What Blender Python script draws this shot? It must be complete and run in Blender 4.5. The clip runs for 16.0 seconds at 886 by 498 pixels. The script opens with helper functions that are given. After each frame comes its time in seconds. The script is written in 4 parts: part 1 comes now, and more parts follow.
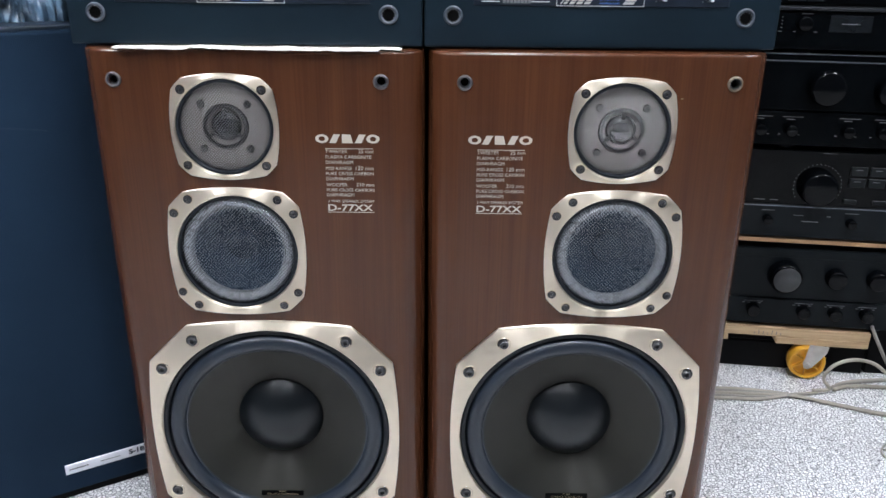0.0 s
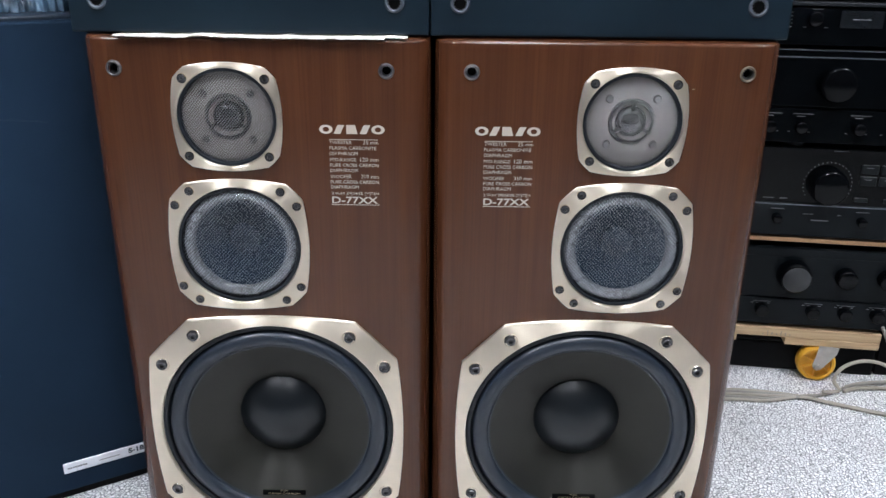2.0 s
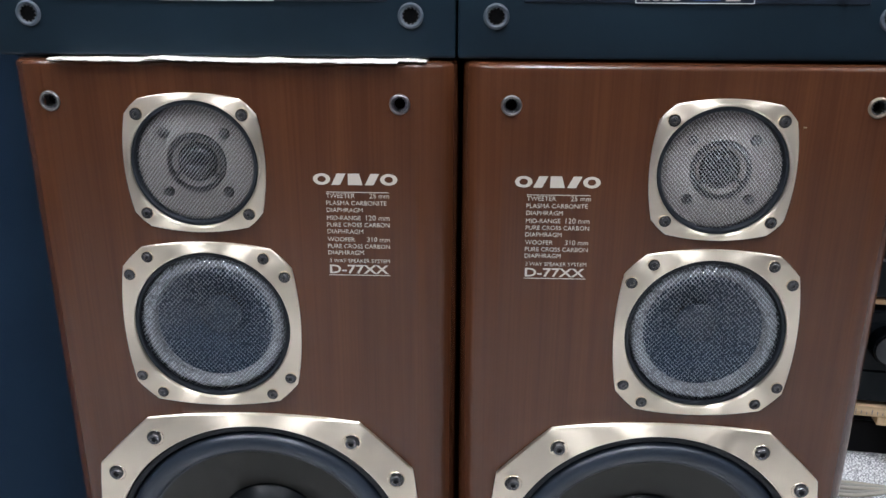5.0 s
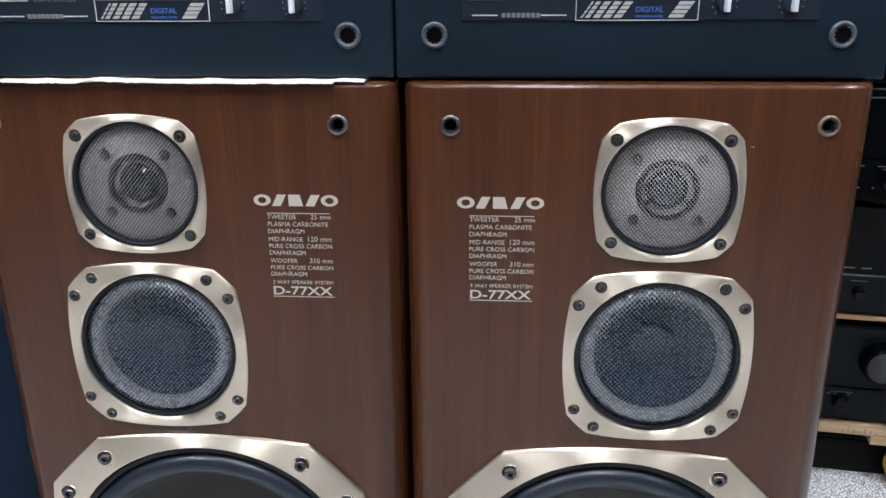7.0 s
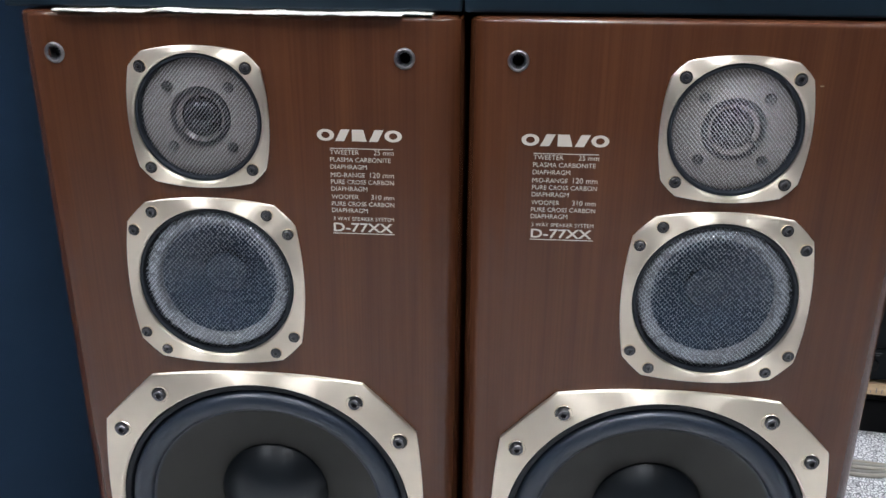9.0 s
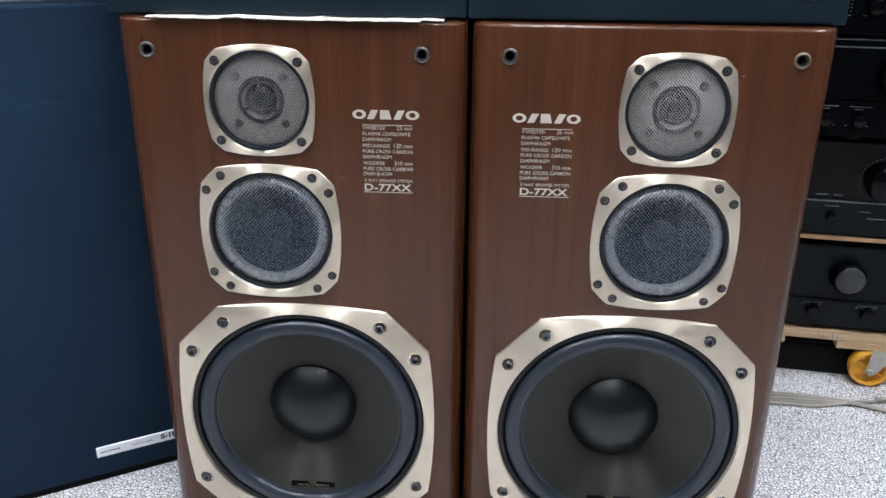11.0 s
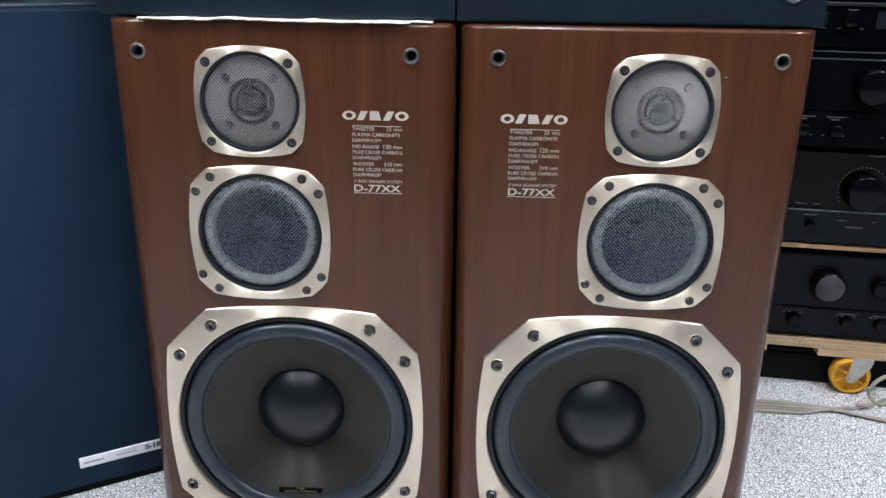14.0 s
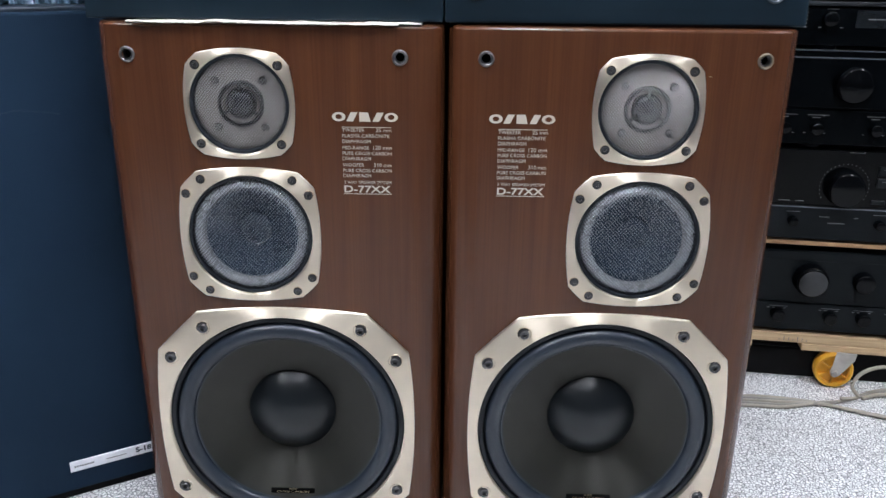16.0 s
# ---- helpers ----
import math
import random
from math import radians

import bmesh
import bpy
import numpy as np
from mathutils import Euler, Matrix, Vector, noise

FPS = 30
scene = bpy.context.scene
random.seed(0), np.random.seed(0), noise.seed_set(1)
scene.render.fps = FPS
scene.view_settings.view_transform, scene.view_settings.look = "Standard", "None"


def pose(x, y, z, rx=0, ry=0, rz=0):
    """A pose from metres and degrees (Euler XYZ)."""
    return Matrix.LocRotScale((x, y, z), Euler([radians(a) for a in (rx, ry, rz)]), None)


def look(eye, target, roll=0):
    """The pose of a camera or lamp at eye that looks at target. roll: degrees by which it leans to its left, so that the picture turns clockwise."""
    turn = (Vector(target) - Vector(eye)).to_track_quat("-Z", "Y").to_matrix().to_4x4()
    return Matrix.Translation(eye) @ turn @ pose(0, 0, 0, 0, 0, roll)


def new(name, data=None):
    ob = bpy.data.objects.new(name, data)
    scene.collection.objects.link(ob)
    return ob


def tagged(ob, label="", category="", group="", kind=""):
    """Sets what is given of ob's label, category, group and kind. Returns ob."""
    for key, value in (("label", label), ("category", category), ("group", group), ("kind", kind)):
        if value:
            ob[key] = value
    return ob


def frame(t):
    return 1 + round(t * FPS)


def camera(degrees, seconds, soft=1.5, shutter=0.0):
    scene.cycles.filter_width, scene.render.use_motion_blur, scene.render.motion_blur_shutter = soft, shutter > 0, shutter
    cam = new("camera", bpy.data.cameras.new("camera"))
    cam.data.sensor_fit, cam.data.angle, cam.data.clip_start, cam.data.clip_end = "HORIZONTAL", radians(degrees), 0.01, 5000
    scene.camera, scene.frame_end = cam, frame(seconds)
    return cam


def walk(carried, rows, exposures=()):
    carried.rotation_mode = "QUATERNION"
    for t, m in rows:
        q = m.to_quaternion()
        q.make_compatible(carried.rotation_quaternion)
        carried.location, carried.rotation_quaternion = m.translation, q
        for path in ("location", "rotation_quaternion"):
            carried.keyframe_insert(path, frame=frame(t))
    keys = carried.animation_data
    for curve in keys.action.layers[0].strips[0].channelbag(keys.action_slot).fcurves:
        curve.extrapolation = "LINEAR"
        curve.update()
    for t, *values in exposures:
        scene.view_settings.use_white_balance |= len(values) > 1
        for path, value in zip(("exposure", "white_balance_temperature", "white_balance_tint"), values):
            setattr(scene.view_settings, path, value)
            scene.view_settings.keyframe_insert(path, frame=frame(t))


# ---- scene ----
cam = camera(56.0, 16.0)
PATH = [
    (0, (0.022, -0.968, 0.871), (0.028, 0.885, 0.12), 0.6),
    (0.5, (0.021, -0.97, 0.873), (0.022, 0.891, 0.142), 0.6),
    (1, (0.017, -0.963, 0.863), (0.02, 0.902, 0.14), 0.6),
    (1.5, (0.016, -0.952, 0.848), (0.02, 0.91, 0.118), 0.7),
    (2, (0.018, -0.955, 0.849), (0.018, 0.904, 0.112), 0.7),
    (2.5, (0.015, -0.958, 0.859), (0.008, 0.9, 0.12), 0.7),
    (3, (0.012, -0.962, 0.865), (0.004, 0.91, 0.162), 0.9),
    (3.2, (0.011, -0.964, 0.867), (-0.001, 0.915, 0.182), 0.9),
    (5.3, (0.017, -0.687, 0.807), (-0.068, 1.197, 0.141), 0.1),
    (5.5, (0.019, -0.674, 0.812), (-0.081, 1.207, 0.139), 0.0),
    (6, (0.029, -0.676, 0.817), (-0.092, 1.205, 0.148), 0.2),
    (6.5, (0.064, -0.685, 0.815), (-0.06, 1.199, 0.157), 0.2),
    (7, (0.091, -0.705, 0.82), (-0.042, 1.18, 0.166), -0.4),
    (7.5, (0.086, -0.723, 0.821), (-0.048, 1.16, 0.163), -0.8),
    (8, (0.077, -0.721, 0.808), (-0.062, 1.159, 0.14), -0.8),
    (8.5, (0.052, -0.717, 0.791), (-0.082, 1.156, 0.102), -0.3),
    (9, (0.035, -0.722, 0.786), (-0.093, 1.146, 0.082), 0.5),
    (9.5, (0.031, -0.759, 0.795), (-0.096, 1.096, 0.057), 1.1),
    (9.7, (0.031, -0.784, 0.807), (-0.094, 1.063, 0.051), 1.3),
    (11.8, (0.032, -0.964, 0.834), (-0.068, 0.889, 0.09), 0.2),
    (12, (0.029, -0.96, 0.834), (-0.067, 0.893, 0.088), 0.3),
    (12.5, (0.027, -0.945, 0.814), (-0.056, 0.911, 0.072), 0.6),
    (13, (0.023, -0.946, 0.814), (-0.059, 0.916, 0.089), 1.2),
    (13.5, (0.021, -0.947, 0.812), (-0.05, 0.925, 0.11), 1.4),
    (14, (0.021, -0.949, 0.805), (-0.04, 0.928, 0.119), 0.9),
    (14.5, (0.02, -0.954, 0.806), (-0.029, 0.926, 0.124), 0.8),
    (15, (0.016, -0.953, 0.807), (-0.023, 0.927, 0.125), 1.0),
    (15.5, (0.019, -0.954, 0.806), (-0.01, 0.927, 0.126), 0.7),
    (16, (0.014, -0.957, 0.807), (-0.009, 0.921, 0.122), 0.7),
]
walk(cam, [(t, look(eye, target, roll)) for t, eye, target, roll in PATH],
     exposures=((0.0, 0.0), (3.2, 0.0), (5.3, -0.10), (9.5, -0.10), (11.8, 0.0), (16.0, 0.0)))

# ---- world and lamps ----
world = bpy.data.worlds.new("world")
scene.world = world
world.use_nodes = True
world.node_tree.nodes["Background"].inputs[0].default_value = (0.5, 0.55, 0.6, 1)
world.node_tree.nodes["Background"].inputs[1].default_value = 0.02
TUBE_POWER = 134.0


# ---- materials ----
def mat(name):
    m = bpy.data.materials.new(name)
    m.use_nodes = True
    return m, m.node_tree.nodes, m.node_tree.links, m.node_tree.nodes["Principled BSDF"]


def simple(name, color, rough, metal=0.0, var=0.12, scale=30.0, bump=0.0, bscale=200.0, spec=0.5, coat=0.0):
    """A surface with a broad and a fine unevenness in colour, gloss and relief."""
    m, n, l, b = mat(name)
    tc = n.new("ShaderNodeTexCoord")
    t1 = n.new("ShaderNodeTexNoise")
    t1.inputs["Scale"].default_value, t1.inputs["Detail"].default_value = scale, 6
    l.new(tc.outputs["Object"], t1.inputs["Vector"])
    r = n.new("ShaderNodeValToRGB")
    r.color_ramp.elements[0].position, r.color_ramp.elements[1].position = 0.3, 0.7
    r.color_ramp.elements[0].color = (*[c * (1 - var) for c in color], 1)
    r.color_ramp.elements[1].color = (*[min(1, c * (1 + var)) for c in color], 1)
    l.new(t1.outputs["Fac"], r.inputs[0])
    l.new(r.outputs[0], b.inputs["Base Color"])
    mr = n.new("ShaderNodeMapRange")
    mr.inputs["To Min"].default_value, mr.inputs["To Max"].default_value = rough * 0.85, min(1, rough * 1.15)
    t2 = n.new("ShaderNodeTexNoise")
    t2.inputs["Scale"].default_value, t2.inputs["Detail"].default_value = bscale, 3
    l.new(tc.outputs["Object"], t2.inputs["Vector"])
    l.new(t2.outputs["Fac"], mr.inputs["Value"])
    l.new(mr.outputs[0], b.inputs["Roughness"])
    b.inputs["Metallic"].default_value = metal
    b.inputs["Specular IOR Level"].default_value = spec
    b.inputs["Coat Weight"].default_value = coat
    if bump:
        bp = n.new("ShaderNodeBump")
        bp.inputs["Strength"].default_value, bp.inputs["Distance"].default_value = bump, 0.0006
        l.new(t2.outputs["Fac"], bp.inputs["Height"])
        l.new(bp.outputs[0], b.inputs["Normal"])
    return m


def wood(name, dark, light, rough, stretch=(34, 34, 0.9), fine=(420, 420, 5), coat=0.0, bump=0.05):
    """Straight vertical grain: broad bands, streaks and fine pores."""
    m, n, l, b = mat(name)
    tc = n.new("ShaderNodeTexCoord")
    mp = n.new("ShaderNodeMapping")
    mp.inputs["Scale"].default_value = stretch
    l.new(tc.outputs["Object"], mp.inputs[0])
    t1 = n.new("ShaderNodeTexNoise")
    t1.inputs["Scale"].default_value, t1.inputs["Detail"].default_value, t1.inputs["Distortion"].default_value = 1.0, 7, 0.5
    t1.inputs["Roughness"].default_value = 0.62
    l.new(mp.outputs[0], t1.inputs["Vector"])
    mp2 = n.new("ShaderNodeMapping")
    mp2.inputs["Scale"].default_value = fine
    l.new(tc.outputs["Object"], mp2.inputs[0])
    t2 = n.new("ShaderNodeTexNoise")
    t2.inputs["Scale"].default_value, t2.inputs["Detail"].default_value = 1.0, 4
    l.new(mp2.outputs[0], t2.inputs["Vector"])
    t3 = n.new("ShaderNodeTexNoise")
    t3.inputs["Scale"].default_value, t3.inputs["Detail"].default_value = 4.0, 2
    l.new(tc.outputs["Object"], t3.inputs["Vector"])
    r = n.new("ShaderNodeValToRGB")
    r.color_ramp.elements[0].position, r.color_ramp.elements[1].position = 0.30, 0.72
    r.color_ramp.elements[0].color, r.color_ramp.elements[1].color = (*dark, 1), (*light, 1)
    l.new(t1.outputs["Fac"], r.inputs[0])
    r2 = n.new("ShaderNodeValToRGB")
    r2.color_ramp.elements[0].position, r2.color_ramp.elements[1].position = 0.36, 0.56
    r2.color_ramp.elements[0].color, r2.color_ramp.elements[1].color = (0.80, 0.78, 0.76, 1), (1, 1, 1, 1)
    l.new(t2.outputs["Fac"], r2.inputs[0])
    mx = n.new("ShaderNodeMix")
    mx.data_type, mx.blend_type = "RGBA", "MULTIPLY"
    mx.inputs[0].default_value = 0.75
    l.new(r.outputs[0], mx.inputs[6])
    l.new(r2.outputs[0], mx.inputs[7])
    l.new(mx.outputs[2], b.inputs["Base Color"])
    mr = n.new("ShaderNodeMapRange")
    mr.inputs["To Min"].default_value, mr.inputs["To Max"].default_value = rough * 0.8, rough * 1.2
    l.new(t3.outputs["Fac"], mr.inputs["Value"])
    l.new(mr.outputs[0], b.inputs["Roughness"])
    b.inputs["Coat Weight"].default_value, b.inputs["Coat Roughness"].default_value = coat, 0.25
    b.inputs["Specular IOR Level"].default_value = 0.38
    bp = n.new("ShaderNodeBump")
    bp.inputs["Strength"].default_value, bp.inputs["Distance"].default_value = bump, 0.0004
    l.new(t2.outputs["Fac"], bp.inputs["Height"])
    l.new(bp.outputs[0], b.inputs["Normal"])
    return m


def turned_metal(name, color, rough, aniso):
    """Metal turned on a lathe: fine rings round the object's own y axis, and the long highlights that they give."""
    m, n, l, b = mat(name)
    tc = n.new("ShaderNodeTexCoord")
    sep = n.new("ShaderNodeSeparateXYZ")
    l.new(tc.outputs["Object"], sep.inputs[0])
    cb = n.new("ShaderNodeCombineXYZ")
    l.new(sep.outputs[0], cb.inputs[0])
    l.new(sep.outputs[2], cb.inputs[1])
    ln = n.new("ShaderNodeVectorMath")
    ln.operation = "LENGTH"
    l.new(cb.outputs[0], ln.inputs[0])
    t = n.new("ShaderNodeTexNoise")
    t.noise_dimensions = "1D"
    t.inputs["Scale"].default_value, t.inputs["Detail"].default_value = 1800, 3
    l.new(ln.outputs["Value"], t.inputs["W"])
    t2 = n.new("ShaderNodeTexNoise")
    t2.inputs["Scale"].default_value, t2.inputs["Detail"].default_value = 22, 5
    l.new(tc.outputs["Object"], t2.inputs["Vector"])
    r = n.new("ShaderNodeValToRGB")
    r.color_ramp.elements[0].position, r.color_ramp.elements[1].position = 0.25, 0.75
    r.color_ramp.elements[0].color = (*[c * 0.9 for c in color], 1)
    r.color_ramp.elements[1].color = (*[min(1, c * 1.06) for c in color], 1)
    l.new(t2.outputs["Fac"], r.inputs[0])
    l.new(r.outputs[0], b.inputs["Base Color"])
    b.inputs["Metallic"].default_value = 1.0
    mr = n.new("ShaderNodeMapRange")
    mr.inputs["To Min"].default_value, mr.inputs["To Max"].default_value = rough * 0.88, rough * 1.12
    l.new(t2.outputs["Fac"], mr.inputs["Value"])
    l.new(mr.outputs[0], b.inputs["Roughness"])
    b.inputs["Anisotropic"].default_value, b.inputs["Anisotropic Rotation"].default_value = aniso, 0.25
    tg = n.new("ShaderNodeTangent")
    tg.direction_type, tg.axis = "RADIAL", "Y"
    l.new(tg.outputs[0], b.inputs["Tangent"])
    bp = n.new("ShaderNodeBump")
    bp.inputs["Strength"].default_value, bp.inputs["Distance"].default_value = 0.06, 0.0002
    l.new(t.outputs["Fac"], bp.inputs["Height"])
    l.new(bp.outputs[0], b.inputs["Normal"])
    return m


def carbon_weave(name):
    """Black woven carbon cloth under a thin resin: a fine check of warp and weft that shine apart."""
    m, n, l, b = mat(name)
    tc = n.new("ShaderNodeTexCoord")
    mp = n.new("ShaderNodeMapping")
    mp.inputs["Scale"].default_value = (620, 0.001, 620)
    l.new(tc.outputs["Object"], mp.inputs[0])
    ck = n.new("ShaderNodeTexChecker")
    ck.inputs["Scale"].default_value = 1.0
    l.new(mp.outputs[0], ck.inputs["Vector"])
    ns = n.new("ShaderNodeTexNoise")
    ns.inputs["Scale"].default_value, ns.inputs["Detail"].default_value = 30, 5
    l.new(tc.outputs["Object"], ns.inputs["Vector"])
    r = n.new("ShaderNodeValToRGB")
    r.color_ramp.elements[0].color, r.color_ramp.elements[1].color = (0.0030, 0.0035, 0.0034, 1), (0.0066, 0.0069, 0.0060, 1)
    r.color_ramp.elements[0].position, r.color_ramp.elements[1].position = 0.3, 0.7
    l.new(ns.outputs["Fac"], r.inputs[0])
    mx = n.new("ShaderNodeMix")
    mx.data_type, mx.blend_type = "RGBA", "ADD"
    mx.inputs[7].default_value = (0.0062, 0.0056, 0.0036, 1)
    l.new(ck.outputs["Fac"], mx.inputs[0])
    l.new(r.outputs[0], mx.inputs[6])
    l.new(mx.outputs[2], b.inputs["Base Color"])
    mr = n.new("ShaderNodeMapRange")
    mr.inputs["To Min"].default_value, mr.inputs["To Max"].default_value = 0.40, 0.52
    l.new(ck.outputs["Fac"], mr.inputs["Value"])
    l.new(mr.outputs[0], b.inputs["Roughness"])
    bp = n.new("ShaderNodeBump")
    bp.inputs["Strength"].default_value, bp.inputs["Distance"].default_value = 0.30, 0.0003
    l.new(ck.outputs["Fac"], bp.inputs["Height"])
    l.new(bp.outputs[0], b.inputs["Normal"])
    b.inputs["Specular IOR Level"].default_value = 0.44
    b.inputs["Specular Tint"].default_value = (1.0, 0.97, 0.90, 1)
    b.inputs["Anisotropic"].default_value, b.inputs["Anisotropic Rotation"].default_value = 0.90, 0.25
    tg = n.new("ShaderNodeTangent")
    tg.direction_type, tg.axis = "RADIAL", "Y"
    l.new(tg.outputs[0], b.inputs["Tangent"])
    return m


def chip_floor(name):
    """Vinyl floor printed with pale stone chips in a dark grey ground, scuffed."""
    m, n, l, b = mat(name)
    tc = n.new("ShaderNodeTexCoord")
    wob = n.new("ShaderNodeTexNoise")
    wob.inputs["Scale"].default_value, wob.inputs["Detail"].default_value = 60, 2
    l.new(tc.outputs["Object"], wob.inputs["Vector"])
    add = n.new("ShaderNodeVectorMath")
    add.operation = "MULTIPLY_ADD"
    add.inputs[1].default_value = (0.018, 0.018, 0.0)
    l.new(wob.outputs["Color"], add.inputs[0])
    l.new(tc.outputs["Object"], add.inputs[2])
    v = n.new("ShaderNodeTexVoronoi")
    v.voronoi_dimensions, v.feature = "2D", "DISTANCE_TO_EDGE"
    v.inputs["Scale"].default_value = 175
    l.new(add.outputs[0], v.inputs["Vector"])
    vc = n.new("ShaderNodeTexVoronoi")
    vc.voronoi_dimensions = "2D"
    vc.inputs["Scale"].default_value = 175
    l.new(add.outputs[0], vc.inputs["Vector"])
    r = n.new("ShaderNodeValToRGB")
    r.color_ramp.elements[0].position, r.color_ramp.elements[1].position = 0.015, 0.20
    r.color_ramp.elements[0].color, r.color_ramp.elements[1].color = (0, 0, 0, 1), (1, 1, 1, 1)
    l.new(v.outputs["Distance"], r.inputs[0])
    chips = n.new("ShaderNodeValToRGB")
    e = chips.color_ramp.elements
    e[0].position, e[0].color = 0.0, (0.36, 0.365, 0.375, 1)
    e[1].position, e[1].color = 0.34, (0.90, 0.90, 0.90, 1)
    e2 = e.new(1.0)
    e2.color = (0.95, 0.95, 0.95, 1)
    l.new(vc.outputs["Color"], chips.inputs[0])
    mx = n.new("ShaderNodeMix")
    mx.data_type = "RGBA"
    mx.inputs[6].default_value = (0.085, 0.09, 0.10, 1)
    l.new(r.outputs[0], mx.inputs[0])
    l.new(chips.outputs[0], mx.inputs[7])
    st = n.new("ShaderNodeTexNoise")
    st.inputs["Scale"].default_value, st.inputs["Detail"].default_value = 5, 8
    l.new(tc.outputs["Object"], st.inputs["Vector"])
    sr = n.new("ShaderNodeValToRGB")
    sr.color_ramp.elements[0].position, sr.color_ramp.elements[1].position = 0.3, 0.6
    sr.color_ramp.elements[0].color, sr.color_ramp.elements[1].color = (0.9, 0.895, 0.885, 1), (1, 1, 1, 1)
    l.new(st.outputs["Fac"], sr.inputs[0])
    m2 = n.new("ShaderNodeMix")
    m2.data_type, m2.blend_type = "RGBA", "MULTIPLY"
    m2.inputs[0].default_value = 1.0
    l.new(mx.outputs[2], m2.inputs[6])
    l.new(sr.outputs[0], m2.inputs[7])
    l.new(m2.outputs[2], b.inputs["Base Color"])
    b.inputs["Roughness"].default_value = 0.45
    bp = n.new("ShaderNodeBump")
    bp.inputs["Strength"].default_value, bp.inputs["Distance"].default_value = 0.2, 0.0005
    l.new(r.outputs[0], bp.inputs["Height"])
    l.new(bp.outputs[0], b.inputs["Normal"])
    return m


def cloth(name, color, threads=900.0):
    """Knitted grille cloth: a fine mesh of threads, with faint broad fading."""
    m, n, l, b = mat(name)
    tc = n.new("ShaderNodeTexCoord")
    w1 = n.new("ShaderNodeTexWave")
    w1.bands_direction = "X"
    w1.inputs["Scale"].default_value = threads / 6
    w2 = n.new("ShaderNodeTexWave")
    w2.bands_direction = "Z"
    w2.inputs["Scale"].default_value = threads / 6
    l.new(tc.outputs["Object"], w1.inputs["Vector"])
    l.new(tc.outputs["Object"], w2.inputs["Vector"])
    mu = n.new("ShaderNodeMath")
    mu.operation = "MULTIPLY"
    l.new(w1.outputs["Fac"], mu.inputs[0])
    l.new(w2.outputs["Fac"], mu.inputs[1])
    t = n.new("ShaderNodeTexNoise")
    t.inputs["Scale"].default_value, t.inputs["Detail"].default_value = 3.5, 6
    l.new(tc.outputs["Object"], t.inputs["Vector"])
    r = n.new("ShaderNodeValToRGB")
    r.color_ramp.elements[0].position, r.color_ramp.elements[1].position = 0.3, 0.7
    r.color_ramp.elements[0].color = (*[c * 0.85 for c in color], 1)
    r.color_ramp.elements[1].color = (*[c * 1.15 for c in color], 1)
    l.new(t.outputs["Fac"], r.inputs[0])
    l.new(r.outputs[0], b.inputs["Base Color"])
    b.inputs["Roughness"].default_value = 0.85
    b.inputs["Specular IOR Level"].default_value = 0.12
    bp = n.new("ShaderNodeBump")
    bp.inputs["Strength"].default_value, bp.inputs["Distance"].default_value = 0.4, 0.0004
    l.new(mu.outputs[0], bp.inputs["Height"])
    l.new(bp.outputs[0], b.inputs["Normal"])
    return m


WALNUT = wood("walnut_vinyl", (0.047, 0.0158, 0.0067), (0.078, 0.0264, 0.0110), 0.25, coat=0.0)
PINE = wood("raw_pine", (0.42, 0.28, 0.15), (0.66, 0.50, 0.31), 0.7, stretch=(2, 30, 60), fine=(15, 300, 300))
PLY = wood("thin_plywood", (0.34, 0.20, 0.10), (0.52, 0.34, 0.19), 0.65, stretch=(2, 30, 60), fine=(15, 300, 300))
GOLD = turned_metal("champagne_alloy", (0.86, 0.765, 0.62), 0.50, 0.97)
SCREW_M = simple("dark_screw_steel", (0.085, 0.085, 0.09), 0.34, 0.9, scale=300)
GOLD_LIP = simple("champagne_lip", (0.84, 0.74, 0.60), 0.22, 1.0, scale=200)
SOCKET_M = simple("socket_dark", (0.012, 0.012, 0.013), 0.5)
RUBBER = simple("black_rubber", (0.010, 0.0155, 0.024), 0.36, spec=0.5, bump=0.06, bscale=900)
GASKET = simple("black_gasket", (0.005, 0.007, 0.010), 0.5, spec=0.3, bump=0.1, bscale=700)
CARBON = carbon_weave("carbon_cloth")
CAP_M = simple("dust_cap_black", (0.0035, 0.0055, 0.0075), 0.32, spec=0.4, scale=40, bump=0.03)
MESH_M = simple("steel_mesh", (0.92, 0.92, 0.92), 0.30, 0.9, scale=200)
MESH_DARK = simple("grey_mesh", (0.54, 0.58, 0.62), 0.28, 0.95, scale=200)
FACE_M = simple("tweeter_face_grey", (0.25, 0.226, 0.21), 0.26, 0.3, scale=200)
RING_M = simple("tweeter_ring_dark", (0.004, 0.004, 0.005), 0.5, spec=0.2)
DOME_M = simple("dome_steel", (0.010, 0.013, 0.018), 0.10, 0.3)
MIDCONE_M = simple("mid_cone_blue_grey", (0.014, 0.027, 0.045), 0.22, bump=0.12, bscale=1200)
MIDROLL_M = simple("mid_roll_grey", (0.20, 0.205, 0.215), 0.15, bump=0.08, bscale=900)
BLACKHOLE = simple("deep_black", (0.002, 0.002, 0.0022), 0.9, spec=0.03)
NICKEL = simple("dull_nickel", (0.17, 0.165, 0.16), 0.32, 0.95, scale=400)
GREY_PLASTIC = simple("grey_plastic", (0.048, 0.060, 0.076), 0.4, bump=0.05)
PRINT = simple("silver_print", (0.48, 0.435, 0.37), 0.45, 0.15, var=0.03)
PRINT_WHITE = simple("white_print", (0.62, 0.62, 0.60), 0.5, var=0.03)
PRINT_GREY = simple("grey_print", (0.15, 0.155, 0.16), 0.5, var=0.05)
